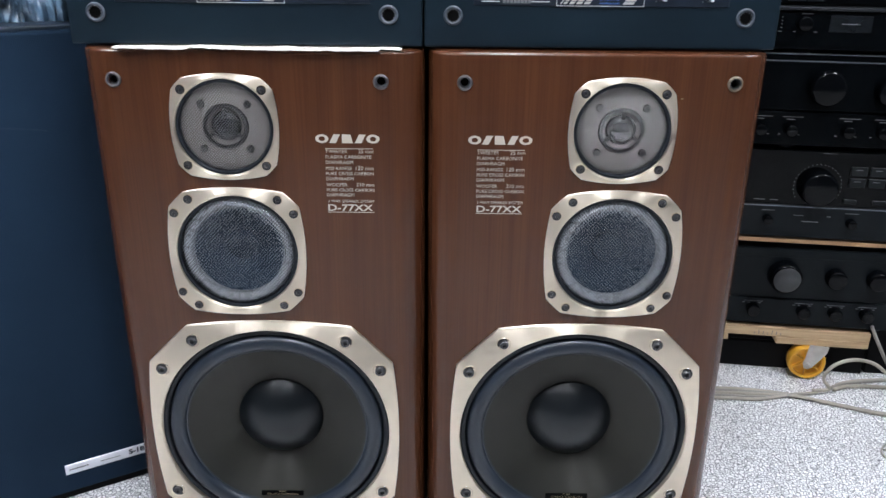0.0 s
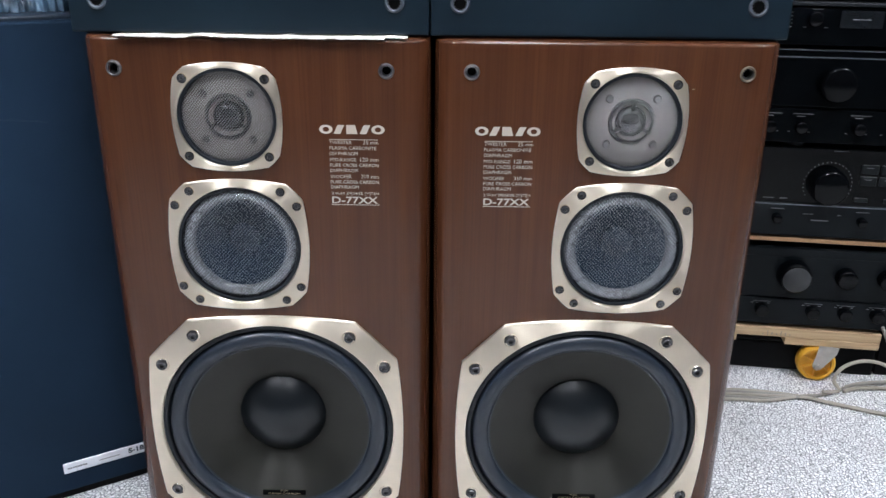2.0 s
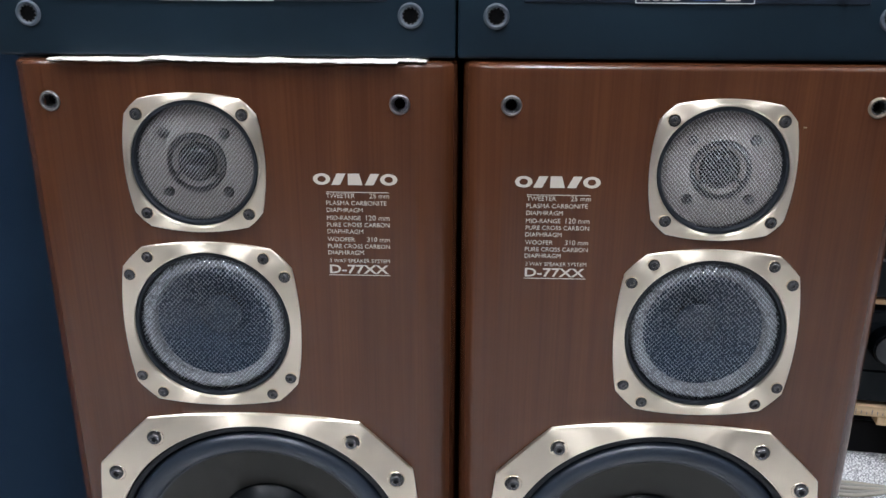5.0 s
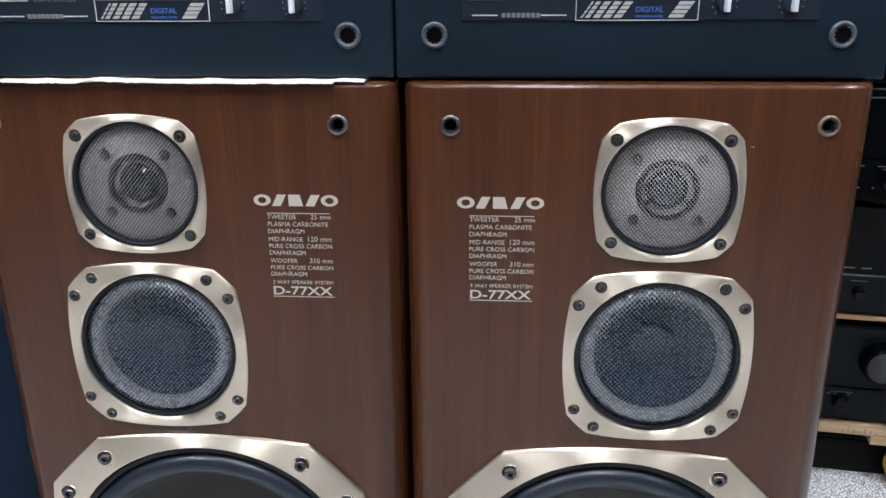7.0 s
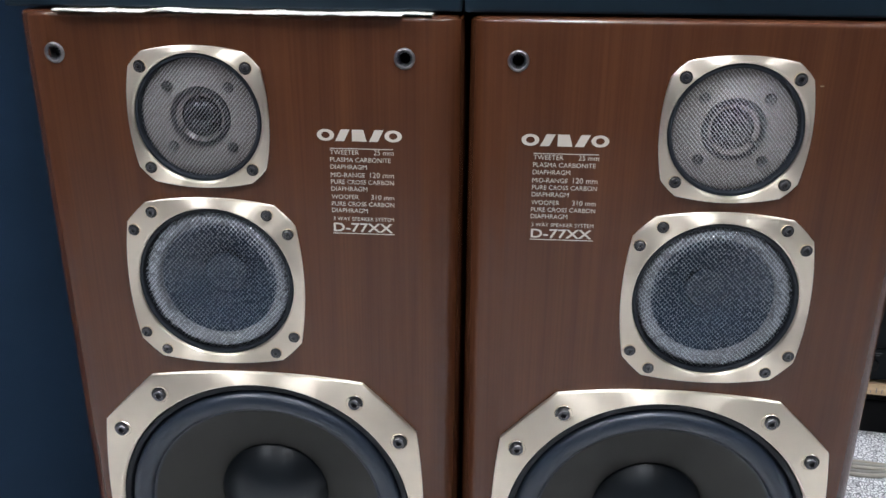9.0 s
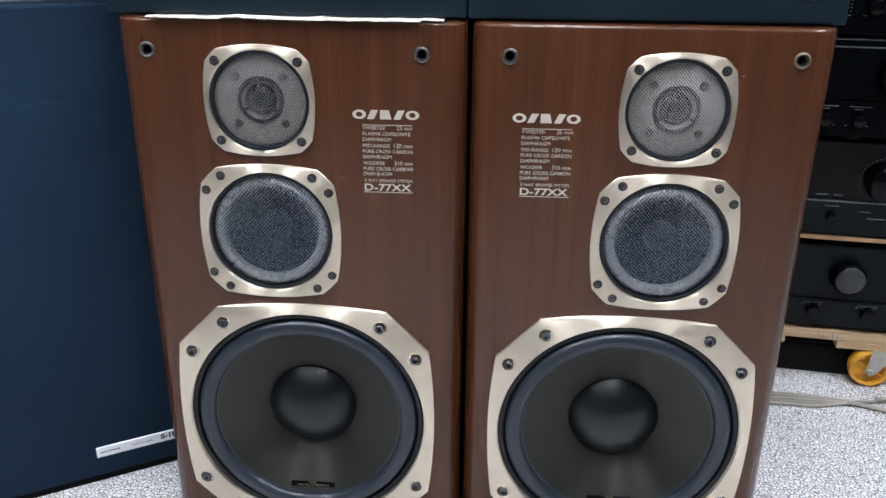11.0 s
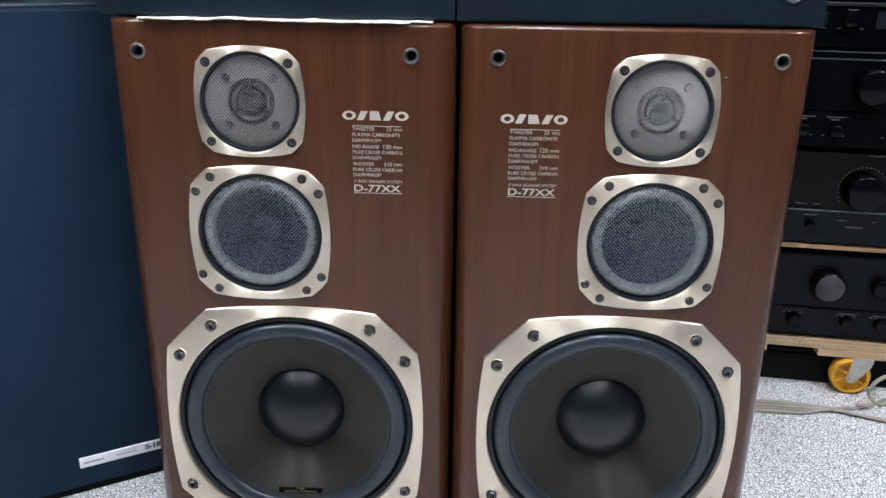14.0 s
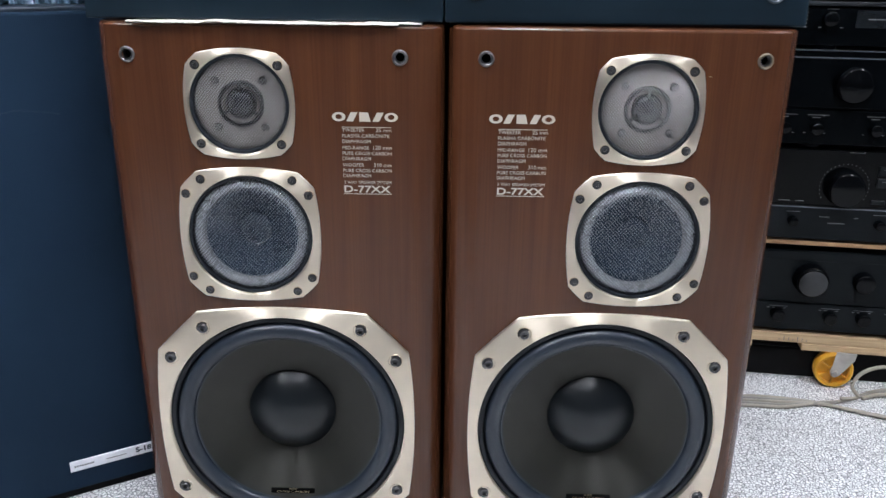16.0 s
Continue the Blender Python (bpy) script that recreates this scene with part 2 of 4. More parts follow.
PRINT_BLUE = simple("blue_print", (0.06, 0.14, 0.42), 0.5, var=0.05)
PRINT_GOLD = simple("gold_print", (0.16, 0.13, 0.075), 0.5, 0.0, var=0.05)
BLACK_ASH = simple("black_vinyl", (0.0046, 0.0116, 0.0182), 0.36, spec=0.25, var=0.14, scale=9, bump=0.12, bscale=500)
PANEL_M = simple("control_panel_black", (0.0090, 0.0140, 0.0230), 0.35, spec=0.3, bump=0.03)
SILVER = simple("silver_plate", (0.62, 0.60, 0.56), 0.4, 0.6, scale=120)
BADGE = simple("silver_badge", (0.80, 0.82, 0.86), 0.35, 0.25, var=0.05, scale=80)
NAVY = cloth("navy_grille_cloth", (0.0095, 0.0235, 0.0450))
NAVY_BODY = simple("dark_speaker_body", (0.010, 0.022, 0.040), 0.5, bump=0.1, bscale=400)
PAPER = simple("white_cloth_strip", (0.66, 0.62, 0.56), 0.9, var=0.14, scale=60, bump=0.4, bscale=300)
AMP_BLACK = simple("amp_black", (0.0045, 0.0062, 0.0074), 0.28, spec=0.09, scale=25, bump=0.03, bscale=900)
AMP_SUB = simple("amp_black_satin", (0.0048, 0.0066, 0.0080), 0.34, spec=0.10, scale=25, bump=0.03, bscale=900)
AMP_GLOSS = simple("amp_black_gloss", (0.0010, 0.0013, 0.0015), 0.07, spec=0.10, scale=25)
AMP_DEEP = simple("amp_black_deep", (0.0013, 0.0019, 0.0025), 0.24, spec=0.05, scale=25, bump=0.03, bscale=900)
# Pale colour for the strips that paint highlights on panel edges.
GLINT_M = simple("panel_edge_glint", (0.16, 0.18, 0.20), 0.3, 0.6, scale=60)
AMP_TOP = simple("amp_lid_grey", (0.007, 0.009, 0.012), 0.45, spec=0.3, bump=0.05)
KNOB_M = simple("knob_black", (0.0012, 0.0016, 0.0022), 0.16, spec=0.14, scale=90)
KNOB_GREY = simple("knob_grey_face", (0.024, 0.025, 0.027), 0.4, scale=90)
BUTTON_M = simple("button_dark", (0.004, 0.0055, 0.0065), 0.35, spec=0.2)
DISPLAY_M = simple("display_smoked", (0.006, 0.008, 0.010), 0.25, spec=0.3)
YELLOW = simple("yellow_wheel", (0.70, 0.36, 0.035), 0.42, var=0.15, scale=40, bump=0.05)
ZINC = simple("zinc_bracket", (0.50, 0.48, 0.44), 0.42, 0.5, scale=60)
CABLE_M = simple("beige_cable", (0.33, 0.30, 0.245), 0.45, var=0.2, scale=15)
CABLE_GREY = simple("grey_cable", (0.25, 0.235, 0.205), 0.45, var=0.2, scale=15)
SPLINE_M = simple("spline_grey", (0.06, 0.062, 0.066), 0.4)
LINT_M = simple("pale_lint", (0.05, 0.06, 0.075), 0.9)
BRASS = simple("dull_brass", (0.20, 0.165, 0.12), 0.4, 0.8)
# Black for the boxes and the strip that fill dark spaces.
DARK_FILL_M = simple("dark_fill_black", (0.004, 0.004, 0.0045), 0.6, spec=0.1, bump=0.1)
FLOOR_M = chip_floor("chip_vinyl")
# Kept dark so that the added walls bounce and reflect little light.
WALL_M = simple("wall_paint", (0.07, 0.07, 0.073), 0.8, var=0.06, scale=3, bump=0.1)
CEIL_M = simple("ceiling_paint", (0.75, 0.75, 0.74), 0.85, var=0.04, scale=3)
CRATE_M = simple("dull_plastic_bag", (0.075, 0.125, 0.18), 0.12, var=0.85, scale=34, bump=1.0, bscale=110)
TUBE_M, _n, _l, _b = mat("lamp_diffuser")
_b.inputs["Base Color"].default_value = (0.9, 0.9, 0.9, 1)
_b.inputs["Emission Color"].default_value = (0.86, 0.90, 1.0, 1)
_b.inputs["Emission Strength"].default_value = TUBE_POWER


# ---- mesh helpers ----
def link(name, bm, material, parent=None, label="", smooth=True, at=None):
    me = bpy.data.meshes.new(name)
    bm.to_mesh(me)
    bm.free()
    return put(name, me, material, parent, label, smooth, at)


def put(name, me, material, parent=None, label="", smooth=True, at=None):
    if material is not None and not me.materials:
        me.materials.append(material)
    if smooth:
        me.shade_smooth()
    ob = new(name, me)
    if parent is not None:
        ob.parent = parent
    if at is not None:
        ob.matrix_basis = at
    if label:
        ob["label"] = label
    return ob


def part(name, bm, material, parent, label="", smooth=False, at=None):
    return link(name, bm, material, parent, label, smooth, at)


def sharp(me, degrees=35):
    me.shade_smooth()
    bm = bmesh.new()
    bm.from_mesh(me)
    for e in bm.edges:
        if len(e.link_faces) == 2 and e.calc_face_angle(0) > radians(degrees):
            e.smooth = False
    bm.to_mesh(me)
    bm.free()


def box_bm(x0, x1, y0, y1, z0, z1, bevel=0.0, seg=2, bm=None):
    own = bm is None
    bm = bm or bmesh.new()
    vs = bmesh.ops.create_cube(bm, size=1.0)["verts"]
    bmesh.ops.scale(bm, vec=(x1 - x0, y1 - y0, z1 - z0), verts=vs)
    bmesh.ops.translate(bm, vec=((x0 + x1) / 2, (y0 + y1) / 2, (z0 + z1) / 2), verts=vs)
    if bevel:
        es = list({e for v in vs for e in v.link_edges})
        bmesh.ops.bevel(bm, geom=es, offset=bevel, segments=seg, profile=0.5, affect="EDGES")
    return bm


def lathe_bm(profile, n=64, bm=None, center=(0, 0, 0)):
    """Turns (radius, y) pairs round the y axis; faces look towards -y and outwards for a profile that goes from the axis out."""
    bm = bm or bmesh.new()
    rings = []
    for r, y in profile:
        if r < 1e-6:
            rings.append([bm.verts.new((center[0], center[1] + y, center[2]))])
        else:
            rings.append([bm.verts.new((center[0] + r * math.cos(2 * math.pi * i / n), center[1] + y, center[2] + r * math.sin(2 * math.pi * i / n))) for i in range(n)])
    for a, c in zip(rings, rings[1:]):
        for i in range(n):
            j = (i + 1) % n
            if len(a) == 1:
                bm.faces.new((a[0], c[i], c[j]))
            elif len(c) == 1:
                bm.faces.new((a[i], c[0], a[j]))
            else:
                bm.faces.new((a[i], c[i], c[j], a[j]))
    return bm


def mesh_of(bm, name="mesh"):
    bmesh.ops.recalc_face_normals(bm, faces=bm.faces)
    me = bpy.data.meshes.new(name)
    bm.to_mesh(me)
    bm.free()
    return me


def tube_bm(points, radius, n=8, bm=None):
    """A round cable through the points, smoothed."""
    bm = bm or bmesh.new()
    pts = [Vector(p) for p in points]
    fine = []
    for i in range(len(pts) - 1):
        p0, p1, p2, p3 = pts[max(0, i - 1)], pts[i], pts[i + 1], pts[min(len(pts) - 1, i + 2)]
        for k in range(8):
            t = k / 8
            fine.append(0.5 * ((2 * p1) + (p2 - p0) * t + (2 * p0 - 5 * p1 + 4 * p2 - p3) * t * t + (3 * p1 - p0 - 3 * p2 + p3) * t ** 3))
    fine.append(pts[-1])
    rings = []
    for i, p in enumerate(fine):
        d = (fine[min(i + 1, len(fine) - 1)] - fine[max(i - 1, 0)]).normalized()
        up = Vector((0, 0, 1)) if abs(d.z) < 0.9 else Vector((1, 0, 0))
        s = d.cross(up).normalized()
        u = s.cross(d).normalized()
        rings.append([bm.verts.new(p + radius * (s * math.cos(2 * math.pi * k / n) + u * math.sin(2 * math.pi * k / n))) for k in range(n)])
    for a, c in zip(rings, rings[1:]):
        for k in range(n):
            j = (k + 1) % n
            bm.faces.new((a[k], a[j], c[j], c[k]))
    bm.faces.new(rings[0])
    bm.faces.new(reversed(rings[-1]))
    bmesh.ops.recalc_face_normals(bm, faces=bm.faces)
    return bm


def text_mesh(body, size, width=None, bold=0.0, align="LEFT", depth=0.00015, squash=1.0):
    """Raised lettering in the x-z plane, facing -y, scaled to the width."""
    cu = bpy.data.curves.new("lettering", "FONT")
    cu.body, cu.size, cu.extrude, cu.offset, cu.align_x = body, size, depth, bold, align
    cu.resolution_u = 3
    ob = bpy.data.objects.new("lettering", cu)
    scene.collection.objects.link(ob)
    dg = bpy.context.evaluated_depsgraph_get()
    me = bpy.data.meshes.new_from_object(ob.evaluated_get(dg))
    bpy.data.objects.remove(ob)
    bpy.data.curves.remove(cu)
    xs = [v.co.x for v in me.vertices] or [0, 1]
    k = width / (max(xs) - min(xs)) if width else 1.0
    x0 = min(xs) if align == "LEFT" else 0
    me.transform(Matrix(((k, 0, 0, -x0 * k), (0, 0, -1, 0), (0, squash * k if width else squash, 0, 0), (0, 0, 0, 1))))
    return me


def thing(name, label, category, m=None, group="", kind=""):
    ob = new(name)
    if m is not None:
        ob.matrix_basis = m
    return tagged(ob, label, category, group, kind)


# ---- the room ----
def slab(name, x0, x1, y0, y1, z0, z1, material, label, category):
    ob = link(name, box_bm(x0, x1, y0, y1, z0, z1), material, None, label, smooth=False)
    return tagged(ob, label, category, kind="structure")


RX0, RX1, RY0, RY1, RZ = -2.2, 2.6, -1.95, 0.97, 2.35
slab("floor", RX0, RX1, RY0, RY1, -0.05, 0.0, FLOOR_M, "pale grey stone-chip vinyl floor, scuffed", "floor")
# Set close behind the trolley to cut light leaking from behind.
slab("wall_north", RX0 - 0.1, RX1 + 0.1, RY1, RY1 + 0.1, -0.05, RZ, WALL_M, "plain dark grey wall added out of view to close the room behind the equipment", "wall")
# Unseen; set near and dark to darken reflections in the veneer.
slab("wall_south", RX0 - 0.1, RX1 + 0.1, RY0 - 0.1, RY0, -0.05, RZ, WALL_M, "plain dark grey wall added out of view to close the room", "wall")
slab("wall_west", RX0 - 0.1, RX0, RY0, RY1, -0.05, RZ, WALL_M, "plain dark grey wall added out of view to close the room", "wall")
slab("wall_east", RX1, RX1 + 0.1, RY0, RY1, -0.05, RZ, WALL_M, "plain dark grey wall added out of view to close the room", "wall")
slab("ceiling", RX0 - 0.1, RX1 + 0.1, RY0 - 0.1, RY1 + 0.1, RZ, RZ + 0.1, CEIL_M, "plain white painted ceiling", "ceiling")


def ceiling_light(x, y, half_len):
    t = thing("ceiling_light", "long white fluorescent batten lamp on the ceiling", "ceiling light", pose(x, y, RZ), group="ceiling lights")
    part("housing", box_bm(-0.05, 0.05, -half_len, half_len, -0.05, -0.0, 0.006), CEIL_M, t)
    part("diffuser", box_bm(-0.045, 0.045, -half_len + 0.02, half_len - 0.02, -0.085, -0.052, 0.015, 3), TUBE_M, t, "glowing white diffuser")
    return t


for lx, ly in ((-1.2, -0.85), (0.16, -0.80), (1.55, -0.25)):
    ceiling_light(lx, ly, 0.6)


# ---- wooden three-way loudspeakers ----
def plate_bm(half, corner_a, corner_b, hole, thick, n=240):
    """A cast frame in the x-z plane: four bowed sides, four cut corners, a round opening; slightly domed and rounded at the rims.
    half: to the middle of a bowed side; corner_a, corner_b: along and across the side to where the corner is cut."""
    def outline():
        pts = []
        for q in range(4):
            a = q * math.pi / 2
            ca, sa = math.cos(a), math.sin(a)
            for k in range(25):
                s = -1 + 2 * k / 24
                x, y = corner_a * s, corner_b + (half - corner_b) * (1 - s * s)
                pts.append((x * ca + y * sa, -x * sa + y * ca))
            for k in range(1, 6):
                f = k / 6
                x = corner_a + (corner_b - corner_a) * f
                y = corner_b + (corner_a - corner_b) * f
                x, y = x + 0.0005 * math.sin(math.pi * f), y + 0.0005 * math.sin(math.pi * f)
                pts.append((x * ca + y * sa, -x * sa + y * ca))
        return pts
    bm = bmesh.new()
    pts = outline()
    rows = []
    for p in pts:
        v = Vector(p)
        r = v.length
        d = v / r
        gap = r - hole
        prof = [(r, 0.0), (r, -thick * 0.54), (r - 0.0005, -thick * 0.64), (r - 0.0014, -thick * 0.69), (hole + gap * 0.5, -thick * 0.87), (hole + 0.0030, -thick),
                (hole + 0.0014, -thick * 0.98), (hole + 0.0004, -thick * 0.8), (hole, -thick * 0.3), (hole, 0.006)]
        rows.append([bm.verts.new((d.x * a, y, d.y * a)) for a, y in prof])
    for a, c in zip(rows, rows[1:] + rows[:1]):
        for i in range(len(a) - 1):
            bm.faces.new((a[i], a[i + 1], c[i + 1], c[i]))
    bmesh.ops.recalc_face_normals(bm, faces=bm.faces)
    return bm


def mesh_grille(radius, pitch, open_part, profile, height_ratio, bond):
    """Expanded steel: staggered diamond holes between flat strands that are twisted a little, pressed into the shape profile(r)."""
    vs, fs = [], []
    dx, dz = pitch, pitch * height_ratio
    rows = int(radius / (dz / 2)) + 1
    cols = int(radius / dx) + 2
    for j in range(-rows, rows + 1):
        for i in range(-cols, cols + 1):
            cx = (i + 0.5 * (j % 2)) * dx
            cz = j * dz / 2
            if math.hypot(cx, cz) > radius - pitch * 0.3:
                continue
            base = len(vs)
            for kx, kz, tw in ((1.0, 1.0, 0.0), (open_part(math.hypot(cx, cz)) - bond, open_part(math.hypot(cx, cz)) + 0.02, 0.00045)):
                for px, pz in ((0.5, 0), (0, 0.5), (-0.5, 0), (0, -0.5)):
                    x, z = cx + px * dx * kx, cz + pz * dz * kz
                    vs.append((x, profile(math.hypot(x, z)) + tw * (1.5 if pz >= 0 else -0.8), z))
            for q in range(4):
                r = (q + 1) % 4
                fs.append((base + q, base + r, base + 4 + r, base + 4 + q))
    me = bpy.data.meshes.new("mesh_grille")
    me.from_pydata(vs, [], fs)
    me.update()
    return me


def screw_mesh(r):
    """A steel cap screw with a hexagonal socket; a dark ring paints its recess's shade, a bright turned lip catches the
    rim's glint.
    """
    bm = bmesh.new()
    lathe_bm([(r * 0.36, -r * 0.58), (r * 0.62, -r * 0.60), (r * 0.70, -r * 0.50), (r * 0.73, 0.0)], 20, bm)
    lathe_bm([(0, -r * 0.14), (r * 0.34, -r * 0.14), (r * 0.36, -r * 0.58)], 6, bm)
    steel = len(bm.faces)
    # Flat near-black ring stands in for the shaded recess round the head.
    lathe_bm([(r * 0.70, -0.0004), (r * 1.0, -0.0004)], 20, bm)
    dark = len(bm.faces)
    lathe_bm([(r * 0.98, -0.0002), (r * 1.0, -0.0013), (r * 1.04, -0.0013), (r * 1.08, -0.0008), (r * 1.11, 0.0006)], 28, bm)
    bm.faces.ensure_lookup_table()
    for k, f in enumerate(bm.faces):
        f.material_index = 0 if k < steel else 1 if k < dark else 2
    me = mesh_of(bm, "screw")
    for m in (SCREW_M, SOCKET_M, GOLD_LIP):
        me.materials.append(m)
    sharp(me)
    return me


SCREW_BIG, SCREW_SMALL = screw_mesh(0.0084), screw_mesh(0.0053)


def shared(bm_or_me, material, angle=35):
    me = bm_or_me if isinstance(bm_or_me, bpy.types.Mesh) else mesh_of(bm_or_me)
    me.materials.append(material)
    sharp(me, angle)
    return me


W_PLATE = shared(plate_bm(0.1680, 0.1070, 0.1605, 0.1545, 0.0064), GOLD)
M_PLATE = shared(plate_bm(0.0855, 0.0605, 0.0797, 0.0752, 0.0045), GOLD)
T_PLATE = shared(plate_bm(0.0640, 0.0452, 0.0588, 0.0575, 0.0040), GOLD)
W_GASKET = shared(lathe_bm([(0.1455, 0.012), (0.1462, 0.0020), (0.1470, -0.0008), (0.1482, -0.0022), (0.1525, -0.0026), (0.1542, -0.0010), (0.1542, 0.012)], 128), GASKET)
W_ROLL = shared(lathe_bm([(0.1210, 0.0025), (0.1226, 0.0014)] + [(0.1342 - 0.0108 * math.cos(a), 0.0012 - 0.0088 * math.sin(a)) for a in [math.pi * k / 16 for k in range(17)]] + [(0.1462, 0.0060)], 128), RUBBER, 60)
W_CONE = shared(lathe_bm([(0.0540, 0.0400)] + [(0.0540 + 0.0692 * f, 0.0400 - 0.0372 * f ** 0.88) for f in [k / 14 for k in range(1, 15)]], 128), CARBON, 60)
W_CAP = shared(lathe_bm([(0.0578 * math.sin(a) / math.sin(0.82), 0.0338 - 0.0578 / math.sin(0.82) * (math.cos(a) - math.cos(0.82))) for a in [0.82 * k / 14 for k in range(15)]] + [(0.0586, 0.0345), (0.0586, 0.0385)], 96), CAP_M, 50)
W_BACK = shared(lathe_bm([(0, 0.075), (0.155, 0.075), (0.1546, 0.0)], 64), BLACKHOLE)
M_RIM = shared(lathe_bm([(0.0700, 0.010), (0.0708, -0.0005), (0.0716, -0.0022), (0.0738, -0.0026), (0.0748, -0.0020), (0.0748, 0.010)], 96), GASKET)
M_CONE = shared(lathe_bm([(0.0, 0.0300), (0.010, 0.0292), (0.018, 0.0262), (0.0205, 0.0275)] + [(0.0205 + 0.0350 * f, 0.0275 - 0.0190 * f ** 0.85) for f in (0.15, 0.3, 0.45, 0.6, 0.8, 1.0)] + [(0.0570, 0.0082)], 72), MIDCONE_M, 60)
M_ROLL = shared(lathe_bm([(0.0560, 0.0085)] + [(0.0636 - 0.0066 * math.cos(a), 0.0078 - 0.0062 * math.sin(a)) for a in [math.pi * k / 12 for k in range(13)]] + [(0.0712, 0.0090)], 96), MIDROLL_M, 60)
T_RIM = shared(lathe_bm([(0.0530, 0.008), (0.0535, -0.0010), (0.0545, -0.0030), (0.0568, -0.0030), (0.0578, -0.0010), (0.0579, 0.008)], 96), GASKET)
T_FACE = shared(lathe_bm([(0.0172, 0.0095), (0.0185, 0.0088), (0.0200, 0.0076), (0.0215, 0.0062), (0.0228, 0.0046), (0.0300, 0.0050), (0.0535, 0.0050)], 72), FACE_M)
T_RING = shared(lathe_bm([(0.0222, 0.0048), (0.0226, 0.0026), (0.0268, 0.0026), (0.0275, 0.0048)], 64), RING_M)
T_DOME = shared(lathe_bm([(0.0165 * math.sin(a), 0.0085 - 0.0100 * (math.cos(a) - 0.1)) for a in [1.5 * k / 10 for k in range(11)]] + [(0.0188, 0.0090)], 48), DOME_M, 60)
T_BOLT = shared(lathe_bm([(0, 0.0024), (0.0040, 0.0024), (0.0047, 0.0034), (0.0047, 0.0052)], 16), SOCKET_M)


def mid_shape(r):
    f = min(1.0, r / 0.0722)
    return -0.0045 + 0.0080 * max(0.0, (f - 0.76) / 0.24) ** 2.0


def tweeter_shape(r):
    return -0.0035 + 0.0060 * min(1.0, r / 0.054) ** 3


# Smaller holes at the rim put the shoulder's brighter gloss into the shape.
M_MESH = shared(mesh_grille(0.0718, 0.0043, lambda r: 0.930 if r < 0.0565 else 0.82, mid_shape, 1.08, 0.09), MESH_DARK, 180)
T_MESH = shared(mesh_grille(0.0545, 0.0035, lambda r: 0.90, tweeter_shape, 1.15, 0.02), MESH_M, 180)
CARD = [(0.6035, "TWEETER", "25 mm"), (0.5967, "PLASMA CARBONITE", ""), (0.5900, "DIAPHRAGM", ""), (0.5825, "MID-RANGE", "120 mm"), (0.5760, "PURE CROSS CARBON", ""),
        (0.5694, "DIAPHRAGM", ""), (0.5618, "WOOFER", "310 mm"), (0.5552, "PURE CROSS CARBON", ""), (0.5488, "DIAPHRAGM", "")]
ROW_WIDTH = {"TWEETER": 0.0262, "PLASMA CARBONITE": 0.0550, "DIAPHRAGM": 0.0330, "MID-RANGE": 0.0312, "PURE CROSS CARBON": 0.0575, "WOOFER": 0.0250, "25 mm": 0.0180, "120 mm": 0.0215, "310 mm": 0.0210}


def peg_socket(parent, x, z, y, r, metal, deep=False):
    """A grille-peg cup: a rolled lip, fine splines and a black bottom disc that paints the hole's shade. deep: let into
    an opening behind it.
    """
    back = 0.0105 if deep else -0.0004
    bm = lathe_bm([(r * 0.60, back), (r * 0.66, min(0.0015, back)), (r * 0.72, -0.0012), (r * 0.79, -0.0021), (r * 0.92, -0.0017), (r, 0.0004)], 28)
    ring = part("peg_socket", bm, metal, parent, "", True, pose(x, y, z))
    # Near-black disc in place of the darkness inside the hole.
    part("bore_shade", lathe_bm([(0, back), (r * 0.66, back)], 28), BLACKHOLE, ring)
    bm = bmesh.new()
    for k in range(12):
        a = 2 * math.pi * k / 12
        c, s = math.cos(a) * r * 0.60, math.sin(a) * r * 0.60
        box_bm(c - r * 0.05, c + r * 0.05, -0.0010, back - 0.0001 if deep else -0.0002, s - r * 0.05, s + r * 0.05, bm=bm)
    part("spline", bm, SPLINE_M, ring)
    return ring


